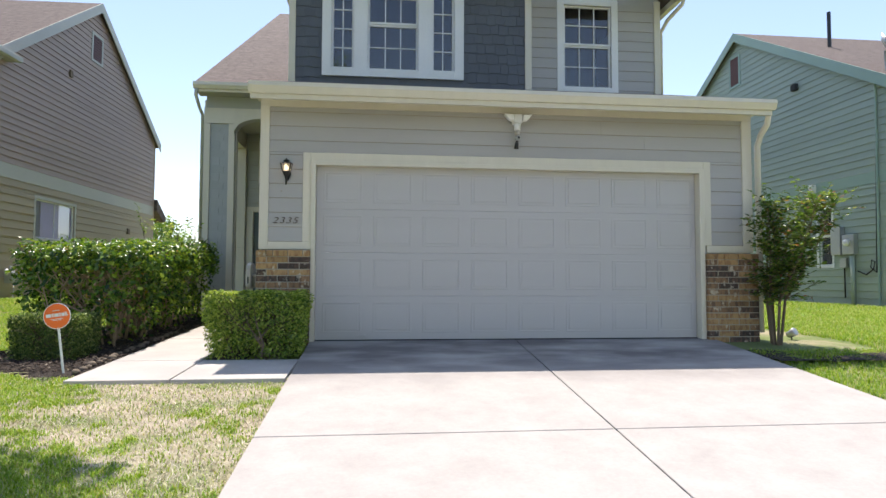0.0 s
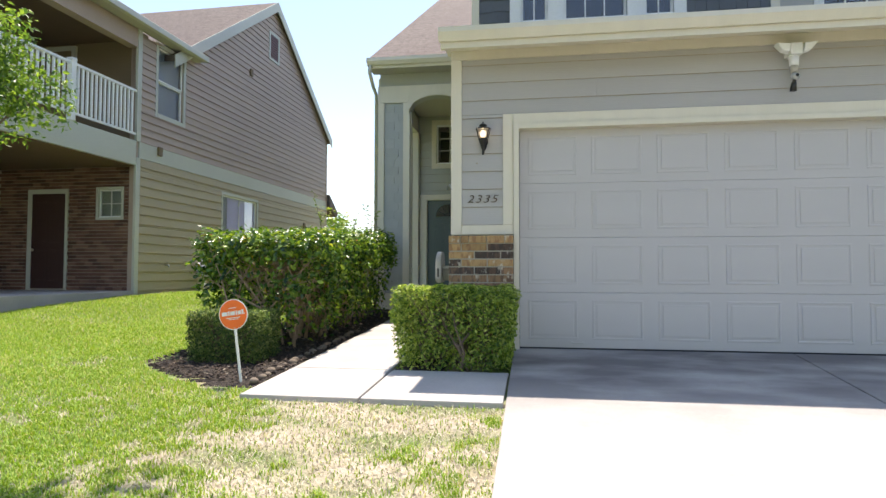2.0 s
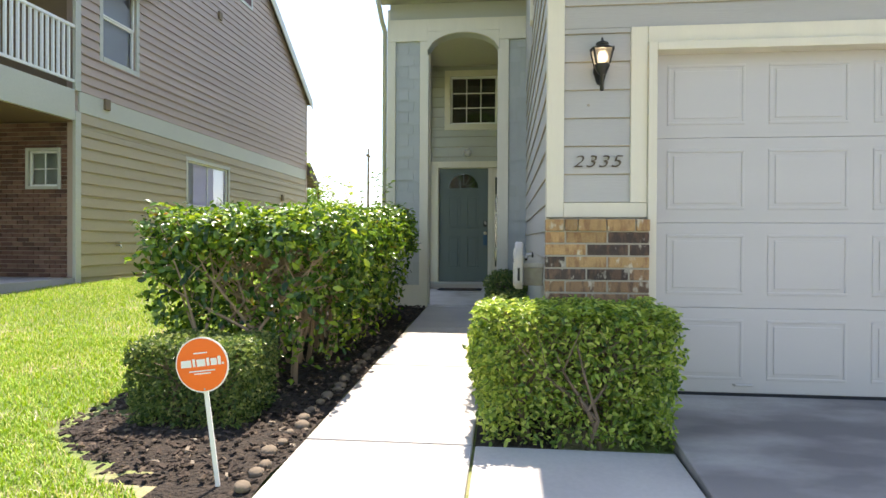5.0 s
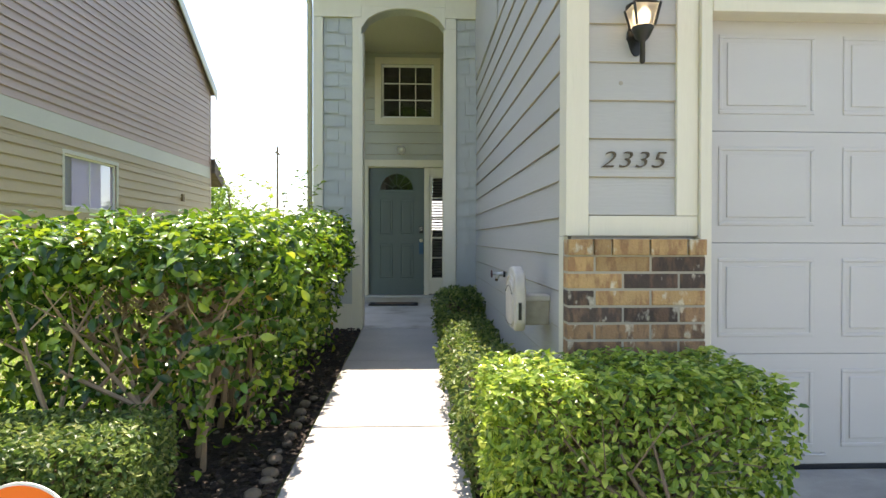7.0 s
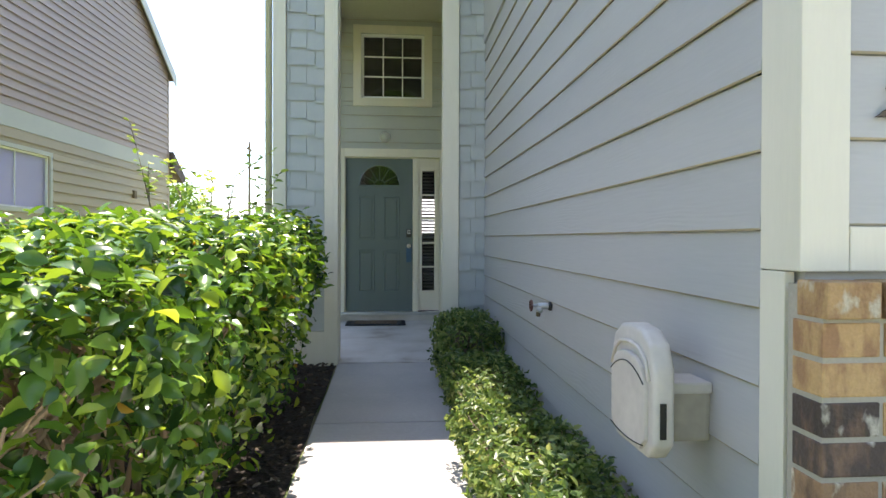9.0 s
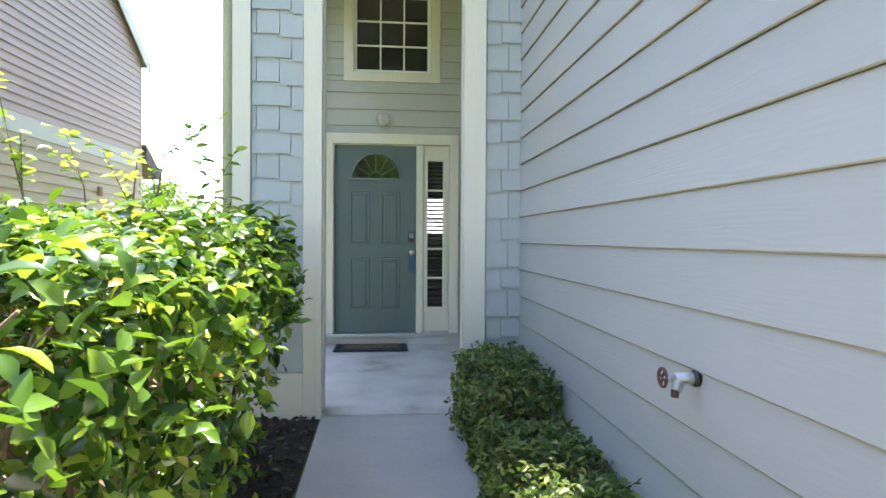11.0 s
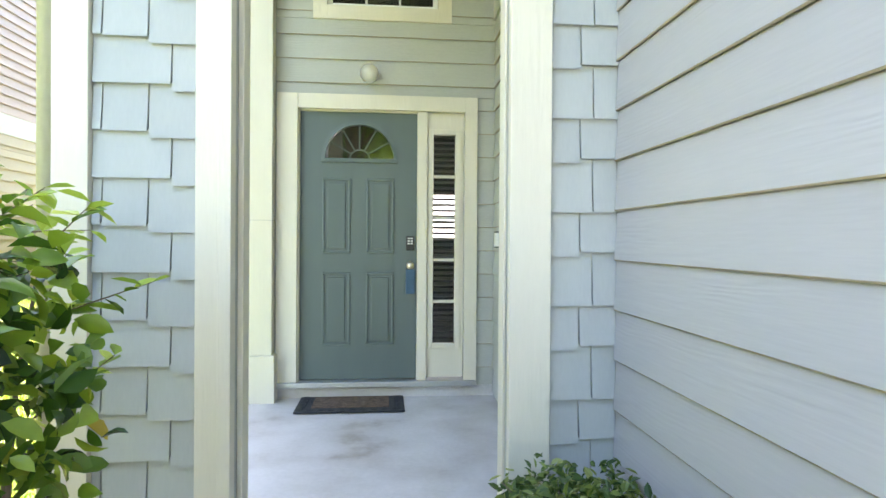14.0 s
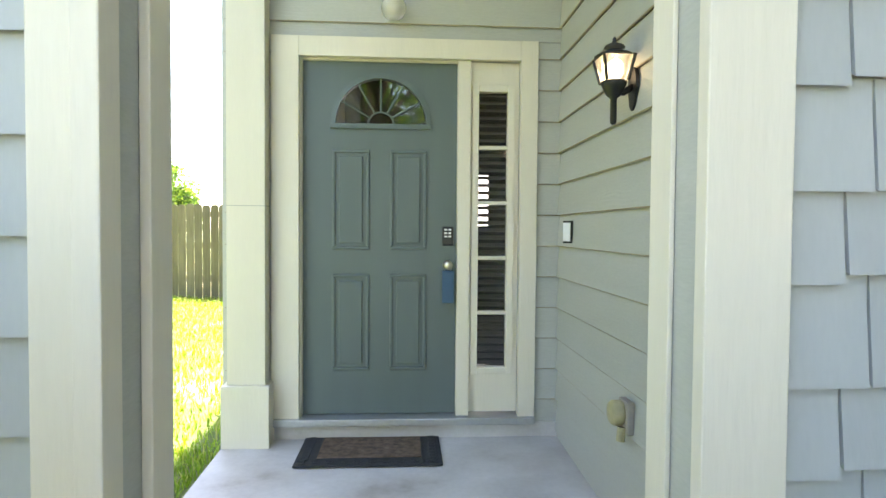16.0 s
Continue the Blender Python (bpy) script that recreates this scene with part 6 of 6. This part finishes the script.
# back fence
fn = thing("back_fence", "weathered cedar picket fence across the back yard", "fence")
for z in (0.35, 0.95, 1.5):
    part("rail", boxes((-11.5, -3.46, 22.03, 22.07, z, z + 0.09)), "fence", fn)
pk = bmesh.new()
prism(pk, [(0.004, 0, 0), (0.136, 0, 0), (0.136, 0, 1.70), (0.11, 0, 1.735), (0.03, 0, 1.735), (0.004, 0, 1.70)], (0, 0.018, 0))
pm = bpy.data.meshes.new("picket")
bmesh.ops.recalc_face_normals(pk, faces=pk.faces)
pk.to_mesh(pm)
pk.free()
pm.materials.append(M["fence"])
rnd = random.Random(8)
for k in range(57):
    o = new("picket", pm)
    o.parent = fn
    o.location = (-11.5 + 0.141 * k, 22.01 + rnd.uniform(-0.004, 0.004), -0.02 + rnd.uniform(-0.012, 0.012))


# ---------- neighbour to the left ----------
NL = Plane("y", -9.1, 1)
nl = thing("tan_house", "two-storey tan lap-sided house with a balcony and gable roof", "house")
PEAK, PZK, NS = 19.65, 9.22, 0.68


def tan_ends(z):
    if z < 5.8:
        return 13.3, 24.4
    d = (PZK - z) / NS
    return max(PEAK - d, 13.3), min(PEAK + d, 24.4)


bm = wall_bm(NL, 13.24, 24.45, -0.2, 5.8, 0.15, [(13.9, 14.86, 4.25, 5.78), (16.73, 18.66, 1.74, 2.77)])
prism(bm, [(-9.1, 24.45, 5.8), (-9.1, PEAK, PZK), (-9.1, 14.75, 5.8)], (-0.15, 0, 0))
sw = part("wall", bm, "tan", nl)
lap_siding(sw, "tan_low", NL, 13.34, 24.4, 0.0, 3.12, 0.06, 0.205, [(16.65, 18.74, 1.66, 2.85)], butt=0.034, lip=None)
lap_siding(sw, "tan", NL, 13.34, 24.4, 3.47, PZK - 0.12, 3.47, 0.165, [(13.81, 14.95, 4.16, 5.87), (19.3, 20.03, 7.42, 8.34)], tan_ends, butt=0.034, lip=None)
part("band_board", boxes((-9.1, -9.07, 13.3, 24.45, 3.12, 3.47)), "pale_trim", nl)
part("corner_board", boxes((-9.12, -9.06, 13.20, 13.33, -0.1, 3.12), bevel=0.004), "pale_trim", nl)
part("corner_board", boxes((-9.12, -9.06, 13.20, 13.33, 3.471, 5.9), bevel=0.004), "pale_trim", nl)
part("corner_board", boxes((-9.12, -9.065, 24.37, 24.46, -0.1, 5.8), bevel=0.004), "tan", nl)
window("window", "", NL, 13.9, 14.86, 4.25, 5.78, 0.09, "pale_trim", 2, 1, 1, "grey_blind", nl)
window("window", "", NL, 16.73, 18.66, 1.74, 2.77, 0.08, "pale_trim", 1, 2, 1, "grey_blind", nl)
# Painted reflection: this added lilac panel replaces the sky mirrored in the glass.
part("window_film", boxes((-9.175, -9.168, 17.1, 18.63, 1.78, 2.73)), "lilac_panel", nl, "pale lilac panel standing in for the sky's reflection in the pane")
part("gable_vent", boxes((-9.1, -9.07, 19.39, 19.94, 7.5, 8.26)), "maroon", nl)
for r in ((19.3, 19.39, 7.42, 8.34), (19.94, 20.03, 7.42, 8.34), (19.39, 19.94, 7.42, 7.5), (19.39, 19.94, 8.26, 8.34)):
    part("vent_frame", boxes((-9.1, -9.055, *r)), "pale_trim", nl)
for k in range(9):
    part("slat", boxes((-9.075, -9.06, 19.40, 19.93, 7.51 + 0.084 * k, 7.56 + 0.084 * k)), "maroon", nl)
for y, z in ((13.97, 3.39), (18.15, 6.58), (22.2, 2.33)):
    part("wall_vent", boxes((-9.1, -9.02, y - 0.07, y + 0.07, z - 0.1, z + 0.1), bevel=0.008), "tan_dark", nl)
# gable roof
for a, b in (((14.3, PZK - (PEAK - 14.3) * NS), (PEAK, PZK)), ((PEAK, PZK), (24.65, PZK - (24.65 - PEAK) * NS))):
    bm = bmesh.new()
    prism(bm, [(-8.95, a[0], a[1]), (-8.95, b[0], b[1]), (-8.95, b[0], b[1] + 0.14), (-8.95, a[0], a[1] + 0.14)], (-9, 0, 0))
    part("roof", bm, "roof", nl)
    bm = bmesh.new()
    prism(bm, [(-8.93, a[0], a[1] - 0.16), (-8.93, b[0], b[1] - 0.16), (-8.93, b[0], b[1] + 0.15), (-8.93, a[0], a[1] + 0.15)], (-0.025, 0, 0))
    part("rake_board", bm, "pale_trim", nl)
# front wing with covered balcony
part("wing_wall", boxes((-18, -9.25, 24.25, 24.44, -0.2, 5.8)), "tan", nl)
bm = wall_bm(Plane("x", 13.26, -1), -12.9, -9.13, -0.1, 3.1, 0.14, [(-9.98, -9.42, 1.84, 2.45)])
bw_ = part("brick_wall", bm, "mortar", nl)
verts, faces = [], []
rnd = random.Random(9)
for k in range(40):
    z = 0.05 + 0.076 * k
    x = -12.55 + (0.1 if k % 2 else 0)
    while x < -9.13:
        e = min(x + 0.195, -9.125)
        runs = [(x, e)]
        for h0, h1, hz0, hz1 in ((-11.72, -10.72, 0.0, 2.46), (-10.03, -9.37, 1.76, 2.46)):
            if hz0 < z < hz1:
                runs = [s for p in runs for s in ((p[0], min(p[1], h0)), (max(p[0], h1), p[1])) if s[1] - s[0] > 0.02]
        for a, b in runs:
            o = len(verts)
            yy = 13.245 + rnd.uniform(-0.003, 0.003)
            verts += [(a, yy, z), (b, yy, z), (b, 13.27, z), (a, 13.27, z), (a, yy, z + 0.066), (b, yy, z + 0.066), (b, 13.27, z + 0.066), (a, 13.27, z + 0.066)]
            faces += [[o + i for i in q] for q in HEX]
        x += 0.205
q = bpy.data.meshes.new("bricks")
q.from_pydata(verts, [], faces)
q.materials.append(M["red_brick"])
o = new("bricks", q)
o.parent = bw_
o["kind"] = "stuff"
NB = Plane("x", 13.25, -1)
dn = part("door", boxes((-11.62, -10.78, 13.235, 13.27, 0.31, 2.38), bevel=0.004), "red_door", nl, "dark red-brown door")
for u0, u1 in ((-11.5, -11.24), (-11.16, -10.9)):
    bm = bmesh.new()
    for z0, z1 in ((0.48, 1.15), (1.3, 2.2)):
        bm = bmesh.new()
        raised_panel(bm, Plane("x", 13.235, -1), u0, u1, z0, z1, 0)
        part("door_panel", bm, "red_door", dn)
bm = bmesh.new()
bmesh.ops.create_uvsphere(bm, u_segments=10, v_segments=8, radius=0.035, matrix=pose(-11.55, 13.19, 1.15))
part("door_knob", bm, "brass", dn, "", True)
for r in ((-11.72, -11.62, 0.27, 2.48), (-10.78, -10.72, 0.27, 2.48), (-11.62, -10.78, 2.38, 2.48)):
    part("door_trim", boxes((r[0], r[1], 13.22, 13.27, r[2], r[3])), "pale_trim", nl)
window("window", "", NB, -9.98, -9.42, 1.84, 2.45, 0.05, "pale_trim", 1, 2, 2, "sage", nl)
part("porch_slab", boxes((-12.9, -9.08, 9.6, 13.25, -0.35, 0.27), bevel=0.01), "concrete", nl)
part("porch_beam", boxes((-12.9, -9.07, 9.55, 13.2, 2.95, 3.47), bevel=0.006), "pale_trim", nl)
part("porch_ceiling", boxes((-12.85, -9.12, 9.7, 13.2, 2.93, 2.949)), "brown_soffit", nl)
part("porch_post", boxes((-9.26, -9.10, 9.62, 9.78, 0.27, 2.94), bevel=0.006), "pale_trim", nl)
# Recessed walls in tan_dark: shade under the roof is painted into them.
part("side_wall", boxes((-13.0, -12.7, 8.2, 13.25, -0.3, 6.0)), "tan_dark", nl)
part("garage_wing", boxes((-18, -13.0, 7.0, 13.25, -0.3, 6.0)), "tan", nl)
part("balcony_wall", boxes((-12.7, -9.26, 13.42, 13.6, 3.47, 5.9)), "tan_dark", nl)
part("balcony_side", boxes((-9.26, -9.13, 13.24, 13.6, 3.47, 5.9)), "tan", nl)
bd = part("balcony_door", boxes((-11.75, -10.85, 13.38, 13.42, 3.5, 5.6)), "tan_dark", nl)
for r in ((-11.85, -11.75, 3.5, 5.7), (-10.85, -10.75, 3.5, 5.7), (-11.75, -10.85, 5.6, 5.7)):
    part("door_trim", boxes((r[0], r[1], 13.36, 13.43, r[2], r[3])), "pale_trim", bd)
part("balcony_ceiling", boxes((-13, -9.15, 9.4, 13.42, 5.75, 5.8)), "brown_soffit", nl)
part("balcony_beam", boxes((-9.3, -9.08, 9.5, 13.2, 5.5, 5.9)), "tan", nl)
part("balcony_post", boxes((-9.24, -9.09, 9.62, 9.78, 3.47, 5.5)), "pale_trim", nl)
rail = part("railing", boxes((-9.13, -9.07, 9.78, 13.2, 4.52, 4.57), (-9.12, -9.08, 9.78, 13.2, 3.60, 3.645), bevel=0.004), "white", nl, "white balcony railing")
for y in (11.43, 9.85):
    part("newel", boxes((-9.155, -9.045, y - 0.055, y + 0.055, 3.475, 4.6), (-9.165, -9.035, y - 0.065, y + 0.065, 4.6, 4.64), bevel=0.006), "white", rail)
bq = bmesh.new()
box(bq, -9.118, -9.082, -0.018, 0.018, 3.646, 4.519)
bme = bpy.data.meshes.new("baluster")
bq.to_mesh(bme)
bq.free()
bme.materials.append(M["white"])
for k in range(28):
    y = 9.98 + 0.115 * k
    if abs(y - 11.43) > 0.07:
        o = new("baluster", bme)
        o.parent = rail
        o.location = (0, y, 0)
bm = bmesh.new()
prism(bm, [(-8.8, 9.0, 5.95), (-8.8, 15.35, 5.95), (-11.4, 15.35, 7.5), (-11.4, 9.0, 7.5)], (0, 0, 0.07))
part("roof", bm, "roof", nl)
bm = bmesh.new()
prism(bm, [(-11.4, 9.0, 7.5), (-11.4, 15.35, 7.5), (-18.2, 15.35, 5.95), (-18.2, 9.0, 5.95)], (0, 0, 0.07))
part("roof", bm, "roof", nl)
part("eave_gutter", boxes((-8.85, -8.74, 9.0, 15.4, 5.9, 6.03), bevel=0.015), "pale_trim", nl)
part("eave_soffit", boxes((-9.1, -8.85, 9.0, 15.35, 5.905, 5.925)), "soffit", nl)
bm = bmesh.new()
prism(bm, [(-8.95, 24.46, 3.75), (-8.95, 25.4, 3.14), (-8.95, 25.4, 2.98), (-8.95, 25.2, 2.92), (-8.95, 24.46, 3.3)], (-6, 0, 0))
part("rear_eave", bm, "roof", nl)
nl.matrix_basis = Matrix.Translation((-9.07, 13.3, 0)) @ pose(0, 0, 0, 0, 0, -1.2) @ Matrix.Translation((9.07, -13.3, 0))
gm = thing("gas_meter", "grey gas meter with pipes beside the tan wall", "gas meter", (-8.84, 15.5, 0.16))
part("meter_body", boxes((-0.1, 0.1, -0.13, 0.13, 0.4, 0.68), bevel=0.03), "galv", gm)
part("pipe", tube(bmesh.new(), [(0, 0.1, -0.15), (0, 0.1, 0.78), (0, -0.08, 0.8), (0, -0.08, 0.66)], 0.02, 8), "galv", gm, "", True)
part("regulator", lathe(bmesh.new(), [(0.03, -0.04), (0.085, -0.01), (0.085, 0.01), (0.03, 0.04)], 14, pose(0.02, -0.22, 0.66, 0, 90)), "galv", gm, "", True)
hb = thing("hose_bib", "small pale hose tap on the tan wall", "tap", (-9.03, 14.24, 0.83))
part("body", tube(bmesh.new(), [(0, 0, 0), (0.08, 0, 0), (0.1, 0, -0.05)], 0.018, 8), "galv", hb, "", True)
part("handwheel", lathe(bmesh.new(), [(0.03, 0), (0.03, 0.012)], 10, pose(0.06, 0, 0.05)), "galv", hb)

# ---------- neighbour to the right ----------
NR = Plane("y", 13.2, -1)
nr = thing("sage_house", "two-storey sage green lap-sided house with a brown gable roof", "house")
RP, RPZ, RS = 20.78, 9.72, 0.575


def sage_ends(z):
    d = (RPZ - z) / RS
    return max(RP - d, 12.8), min(RP + d, 28.6)


bm = wall_bm(NR, 12.8, 28.6, -0.3, 5.1, 0.15, [(16.38, 16.93, 1.13, 2.88)])
prism(bm, [(13.2, 12.8, 5.1), (13.2, 28.6, 5.1), (13.2, 28.6, RPZ - (28.6 - RP) * RS), (13.2, RP, RPZ)], (0.15, 0, 0))
rw = part("wall", bm, "sage", nr)
lap_siding(rw, "sage", NR, 12.85, 28.6, 0.0, 3.3, 0.0, 0.2, [(16.3, 17.0, 1.05, 2.95)], sage_ends, butt=0.034, lip=None)
lap_siding(rw, "sage", NR, 12.85, 28.6, 3.62, RPZ - 0.12, 3.62, 0.2, [(20.68, 21.37, 7.88, 9.12)], sage_ends, butt=0.034, lip=None)
part("band_board", boxes((13.165, 13.2, 12.8, 28.6, 3.31, 3.62)), "sage_trim", nr)
part("corner_board", boxes((13.15, 13.25, 12.72, 12.85, -0.1, 5.1), bevel=0.004), "sage_trim", nr)
window("window", "", NR, 16.38, 16.93, 1.13, 2.88, 0.07, "white", 2, 1, 1, "dark", nr, back_side=1.6)
part("gable_vent", boxes((13.165, 13.2, 20.77, 21.28, 7.98, 9.02)), "maroon", nr)
for r in ((20.68, 20.77, 7.9, 9.1), (21.28, 21.37, 7.9, 9.1), (20.77, 21.28, 7.9, 7.98), (20.77, 21.28, 9.02, 9.1)):
    part("vent_frame", boxes((13.15, 13.2, *r)), "sage_trim", nr)
for k in range(11):
    part("slat", boxes((13.15, 13.165, 20.78, 21.27, 8.0 + 0.092 * k, 8.05 + 0.092 * k)), "maroon", nr)
for a, b in (((12.3, RPZ - (RP - 12.3) * RS), (RP, RPZ)), ((RP, RPZ), (28.9, RPZ - (28.9 - RP) * RS))):
    bm = bmesh.new()
    prism(bm, [(13.0, a[0], a[1]), (13.0, b[0], b[1]), (13.0, b[0], b[1] + 0.14), (13.0, a[0], a[1] + 0.14)], (9, 0, 0))
    part("roof", bm, "roof", nr)
    bm = bmesh.new()
    prism(bm, [(12.98, a[0], a[1] - 0.18), (12.98, b[0], b[1] - 0.18), (12.98, b[0], b[1] + 0.15), (12.98, a[0], a[1] + 0.15)], (0.025, 0, 0))
    part("rake_board", bm, "sage_trim", nr)
part("front_wall", boxes((13.36, 22, 12.8, 12.95, -0.3, 5.1)), "sage", nr)
part("wall_vent", boxes((13.06, 13.2, 17.62, 17.85, 6.75, 6.95), bevel=0.02), "dark", nr)
part("downspout", tube(bmesh.new(), [(13.1, 14.58, 5.95), (13.14, 14.62, 5.7), (13.14, 14.7, 0.0)], 0.03, 8), "sage_trim", nr)
part("roof_vent", tube(bmesh.new(), [(15.0, 18.5, 8.4), (15.0, 18.5, 9.75)], 0.06, 8), "black", nr)
ml = part("wall_light", boxes((13.02, 13.2, 16.95, 17.1, 3.35, 3.6), bevel=0.02), "white", nr)
el = thing("electric_meter", "grey electric meter boxes with conduit on the sage wall", "electric meter", (13.17, 15.85, 0.0))
part("panel_box", boxes((-0.16, 0.0, 0.02, 0.38, 1.42, 2.22), bevel=0.01), "galv", el)
part("meter_box", boxes((-0.14, 0.0, -0.45, -0.02, 1.42, 1.98), bevel=0.01), "galv", el)
part("meter_dial", lathe(bmesh.new(), [(0.1, 0), (0.1, 0.06), (0.085, 0.1), (0.03, 0.115)], 18, pose(-0.14, -0.24, 1.75, 0, -90)), "white", el, "round glass meter", True)
part("conduit", tube(bmesh.new(), [(-0.06, -0.3, 1.42), (-0.06, -0.3, -0.1)], 0.06, 8), "sage", el, "", True)
part("small_box", boxes((-0.09, 0.0, -0.1, 0.14, 1.05, 1.32), bevel=0.01), "galv", el)
part("cable", tube(bmesh.new(), [(-0.04, 0.02, 1.05), (-0.04, 0.02, 0.2)], 0.02, 6), "black", el)
part("cable", tube(bmesh.new(), [(-0.03, -0.45, 0.95), (-0.04, -0.75, 0.85), (-0.04, -1.0, 1.0), (-0.04, -1.05, 1.2), (-0.04, -0.95, 1.25), (-0.04, -0.9, 1.05), (-0.04, -1.1, 0.9), (-0.04, -1.2, 4.2)], 0.018, 6), "black", el)
dish = thing("satellite_dish", "grey satellite dish on the sage house roof", "satellite dish", (13.45, 14.6, 6.3))
part("mast", tube(bmesh.new(), [(0, 0, -0.25), (0, 0, 0.3), (-0.05, -0.05, 0.55)], 0.03, 8), "galv", dish)
part("reflector", lathe(bmesh.new(), [(0.02, 0.0), (0.25, 0.04), (0.42, 0.12), (0.43, 0.125), (0.25, 0.02), (0.02, -0.02)], 22, pose(0.0, -0.05, 0.62, 60, 0, 40)), "galv", dish, "", True)
part("feed_arm", tube(bmesh.new(), [(0, -0.05, 0.4), (0.2, -0.4, 0.62)], 0.015, 6), "galv", dish)


# ---------- grass ----------
def grass(name, areas, seed, label, mat="grass", dry=False):
    """Short blades over the lawn, thinner on the bare spots, all in one mesh."""
    rs = np.random.RandomState(seed)
    P, H = [], []
    for x0, x1, y0, y1, density, h, keep in areas:
        n = int((x1 - x0) * (y1 - y0) * density)
        for x, y, r in zip(rs.uniform(x0, x1, n), rs.uniform(y0, y1, n), rs.rand(n)):
            bare = noise.noise((x * 0.9 + 3.1, y * 0.9, 2.0)) + 0.5 * noise.noise((x * 2.7, y * 2.7, 5.0)) + (0.95 * noise.noise((x * 6.0, y * 6.0, 9.0)) if keep else 0.0)
            if keep:
                d = max(0.0, 1.0 - math.hypot((x + 1.3) * 0.8, y - 5.2) / 2.0)
                bare += 1.15 * d - 0.12
            else:
                bare -= 0.5
            if in_bed(x, y):
                continue
            if dry:
                if r > min(max(bare, 0.05) * 0.9, 0.6):
                    continue
            elif r > 1.02 - min(max(bare, 0.0) * 1.7, 0.93):
                continue
            P.append((x, y, lawn_z(x, y) + 0.012 * noise.noise((x * 1.3, y * 1.3, 0))))
            H.append(h)
    P, n = np.array(P), len(P)
    a, H = rs.uniform(0, 6.283, n), np.array(H) * rs.uniform(0.5, 1.35, n)
    d = np.stack([np.cos(a), np.sin(a), np.zeros(n)], 1)
    s = np.stack([-np.sin(a), np.cos(a), np.zeros(n)], 1)
    up = np.array((0, 0, 1.0))
    bend = rs.uniform(0.3, 1.1, n)[:, None] * (2.2 if dry else 1.0)
    w = (0.0024 + 0.03 * H)[:, None]
    b = P - up * 0.004
    m = b + up * (H * 0.6)[:, None] + d * bend * (H * 0.3)[:, None]
    t = b + up * (H * 0.9)[:, None] + d * bend * (H * 0.9)[:, None]
    V = np.stack([b - s * w, b + s * w, m + s * w * 0.8, m - s * w * 0.8, t], 1).reshape(-1, 3)
    k = np.arange(n) * 5
    F = np.stack([k, k + 1, k + 2, k + 3], 1).tolist() + np.stack([k + 3, k + 2, k + 4], 1).tolist()
    q = bpy.data.meshes.new(name)
    q.from_pydata(V.tolist(), [], F)
    q.materials.append(M[mat])
    return tagged(new(name, q), label, "grass", "", "stuff")


grass("lawn_grass", [(-4.2, -0.878, 2.6, 5.84, 9500, 0.034, True), (-5.5, -4.2, 2.6, 5.84, 5000, 0.036, True), (-9.0, -5.5, 3.0, 6.25, 3600, 0.042, True), (-9.0, -4.45, 6.25, 9.5, 3800, 0.045, False),
                     (-9.0, -4.3, 9.5, 14.0, 2000, 0.05, False), (4.48, 9.0, 2.5, 7.0, 2600, 0.05, False), (6.2, 13.1, 6.5, 13.0, 1500, 0.06, False), (5.1, 13.1, 13.0, 20.0, 500, 0.075, False),
                     (-9.0, -3.5, 14.0, 21.9, 900, 0.075, False), (-4.4, -3.46, 12.3, 14.6, 2500, 0.06, False), (-5.5, -2.9, 5.84, 7.2, 6000, 0.036, True)], 71, "short uneven green grass with straw tones")
grass("dry_grass", [(-5.0, -0.878, 2.6, 5.84, 4500, 0.026, True), (-9.0, -5.0, 3.0, 6.25, 1500, 0.03, True), (-5.5, -2.9, 5.84, 7.2, 3000, 0.03, True)], 72, "dry straw-coloured grass on the bare spots", "straw", True)
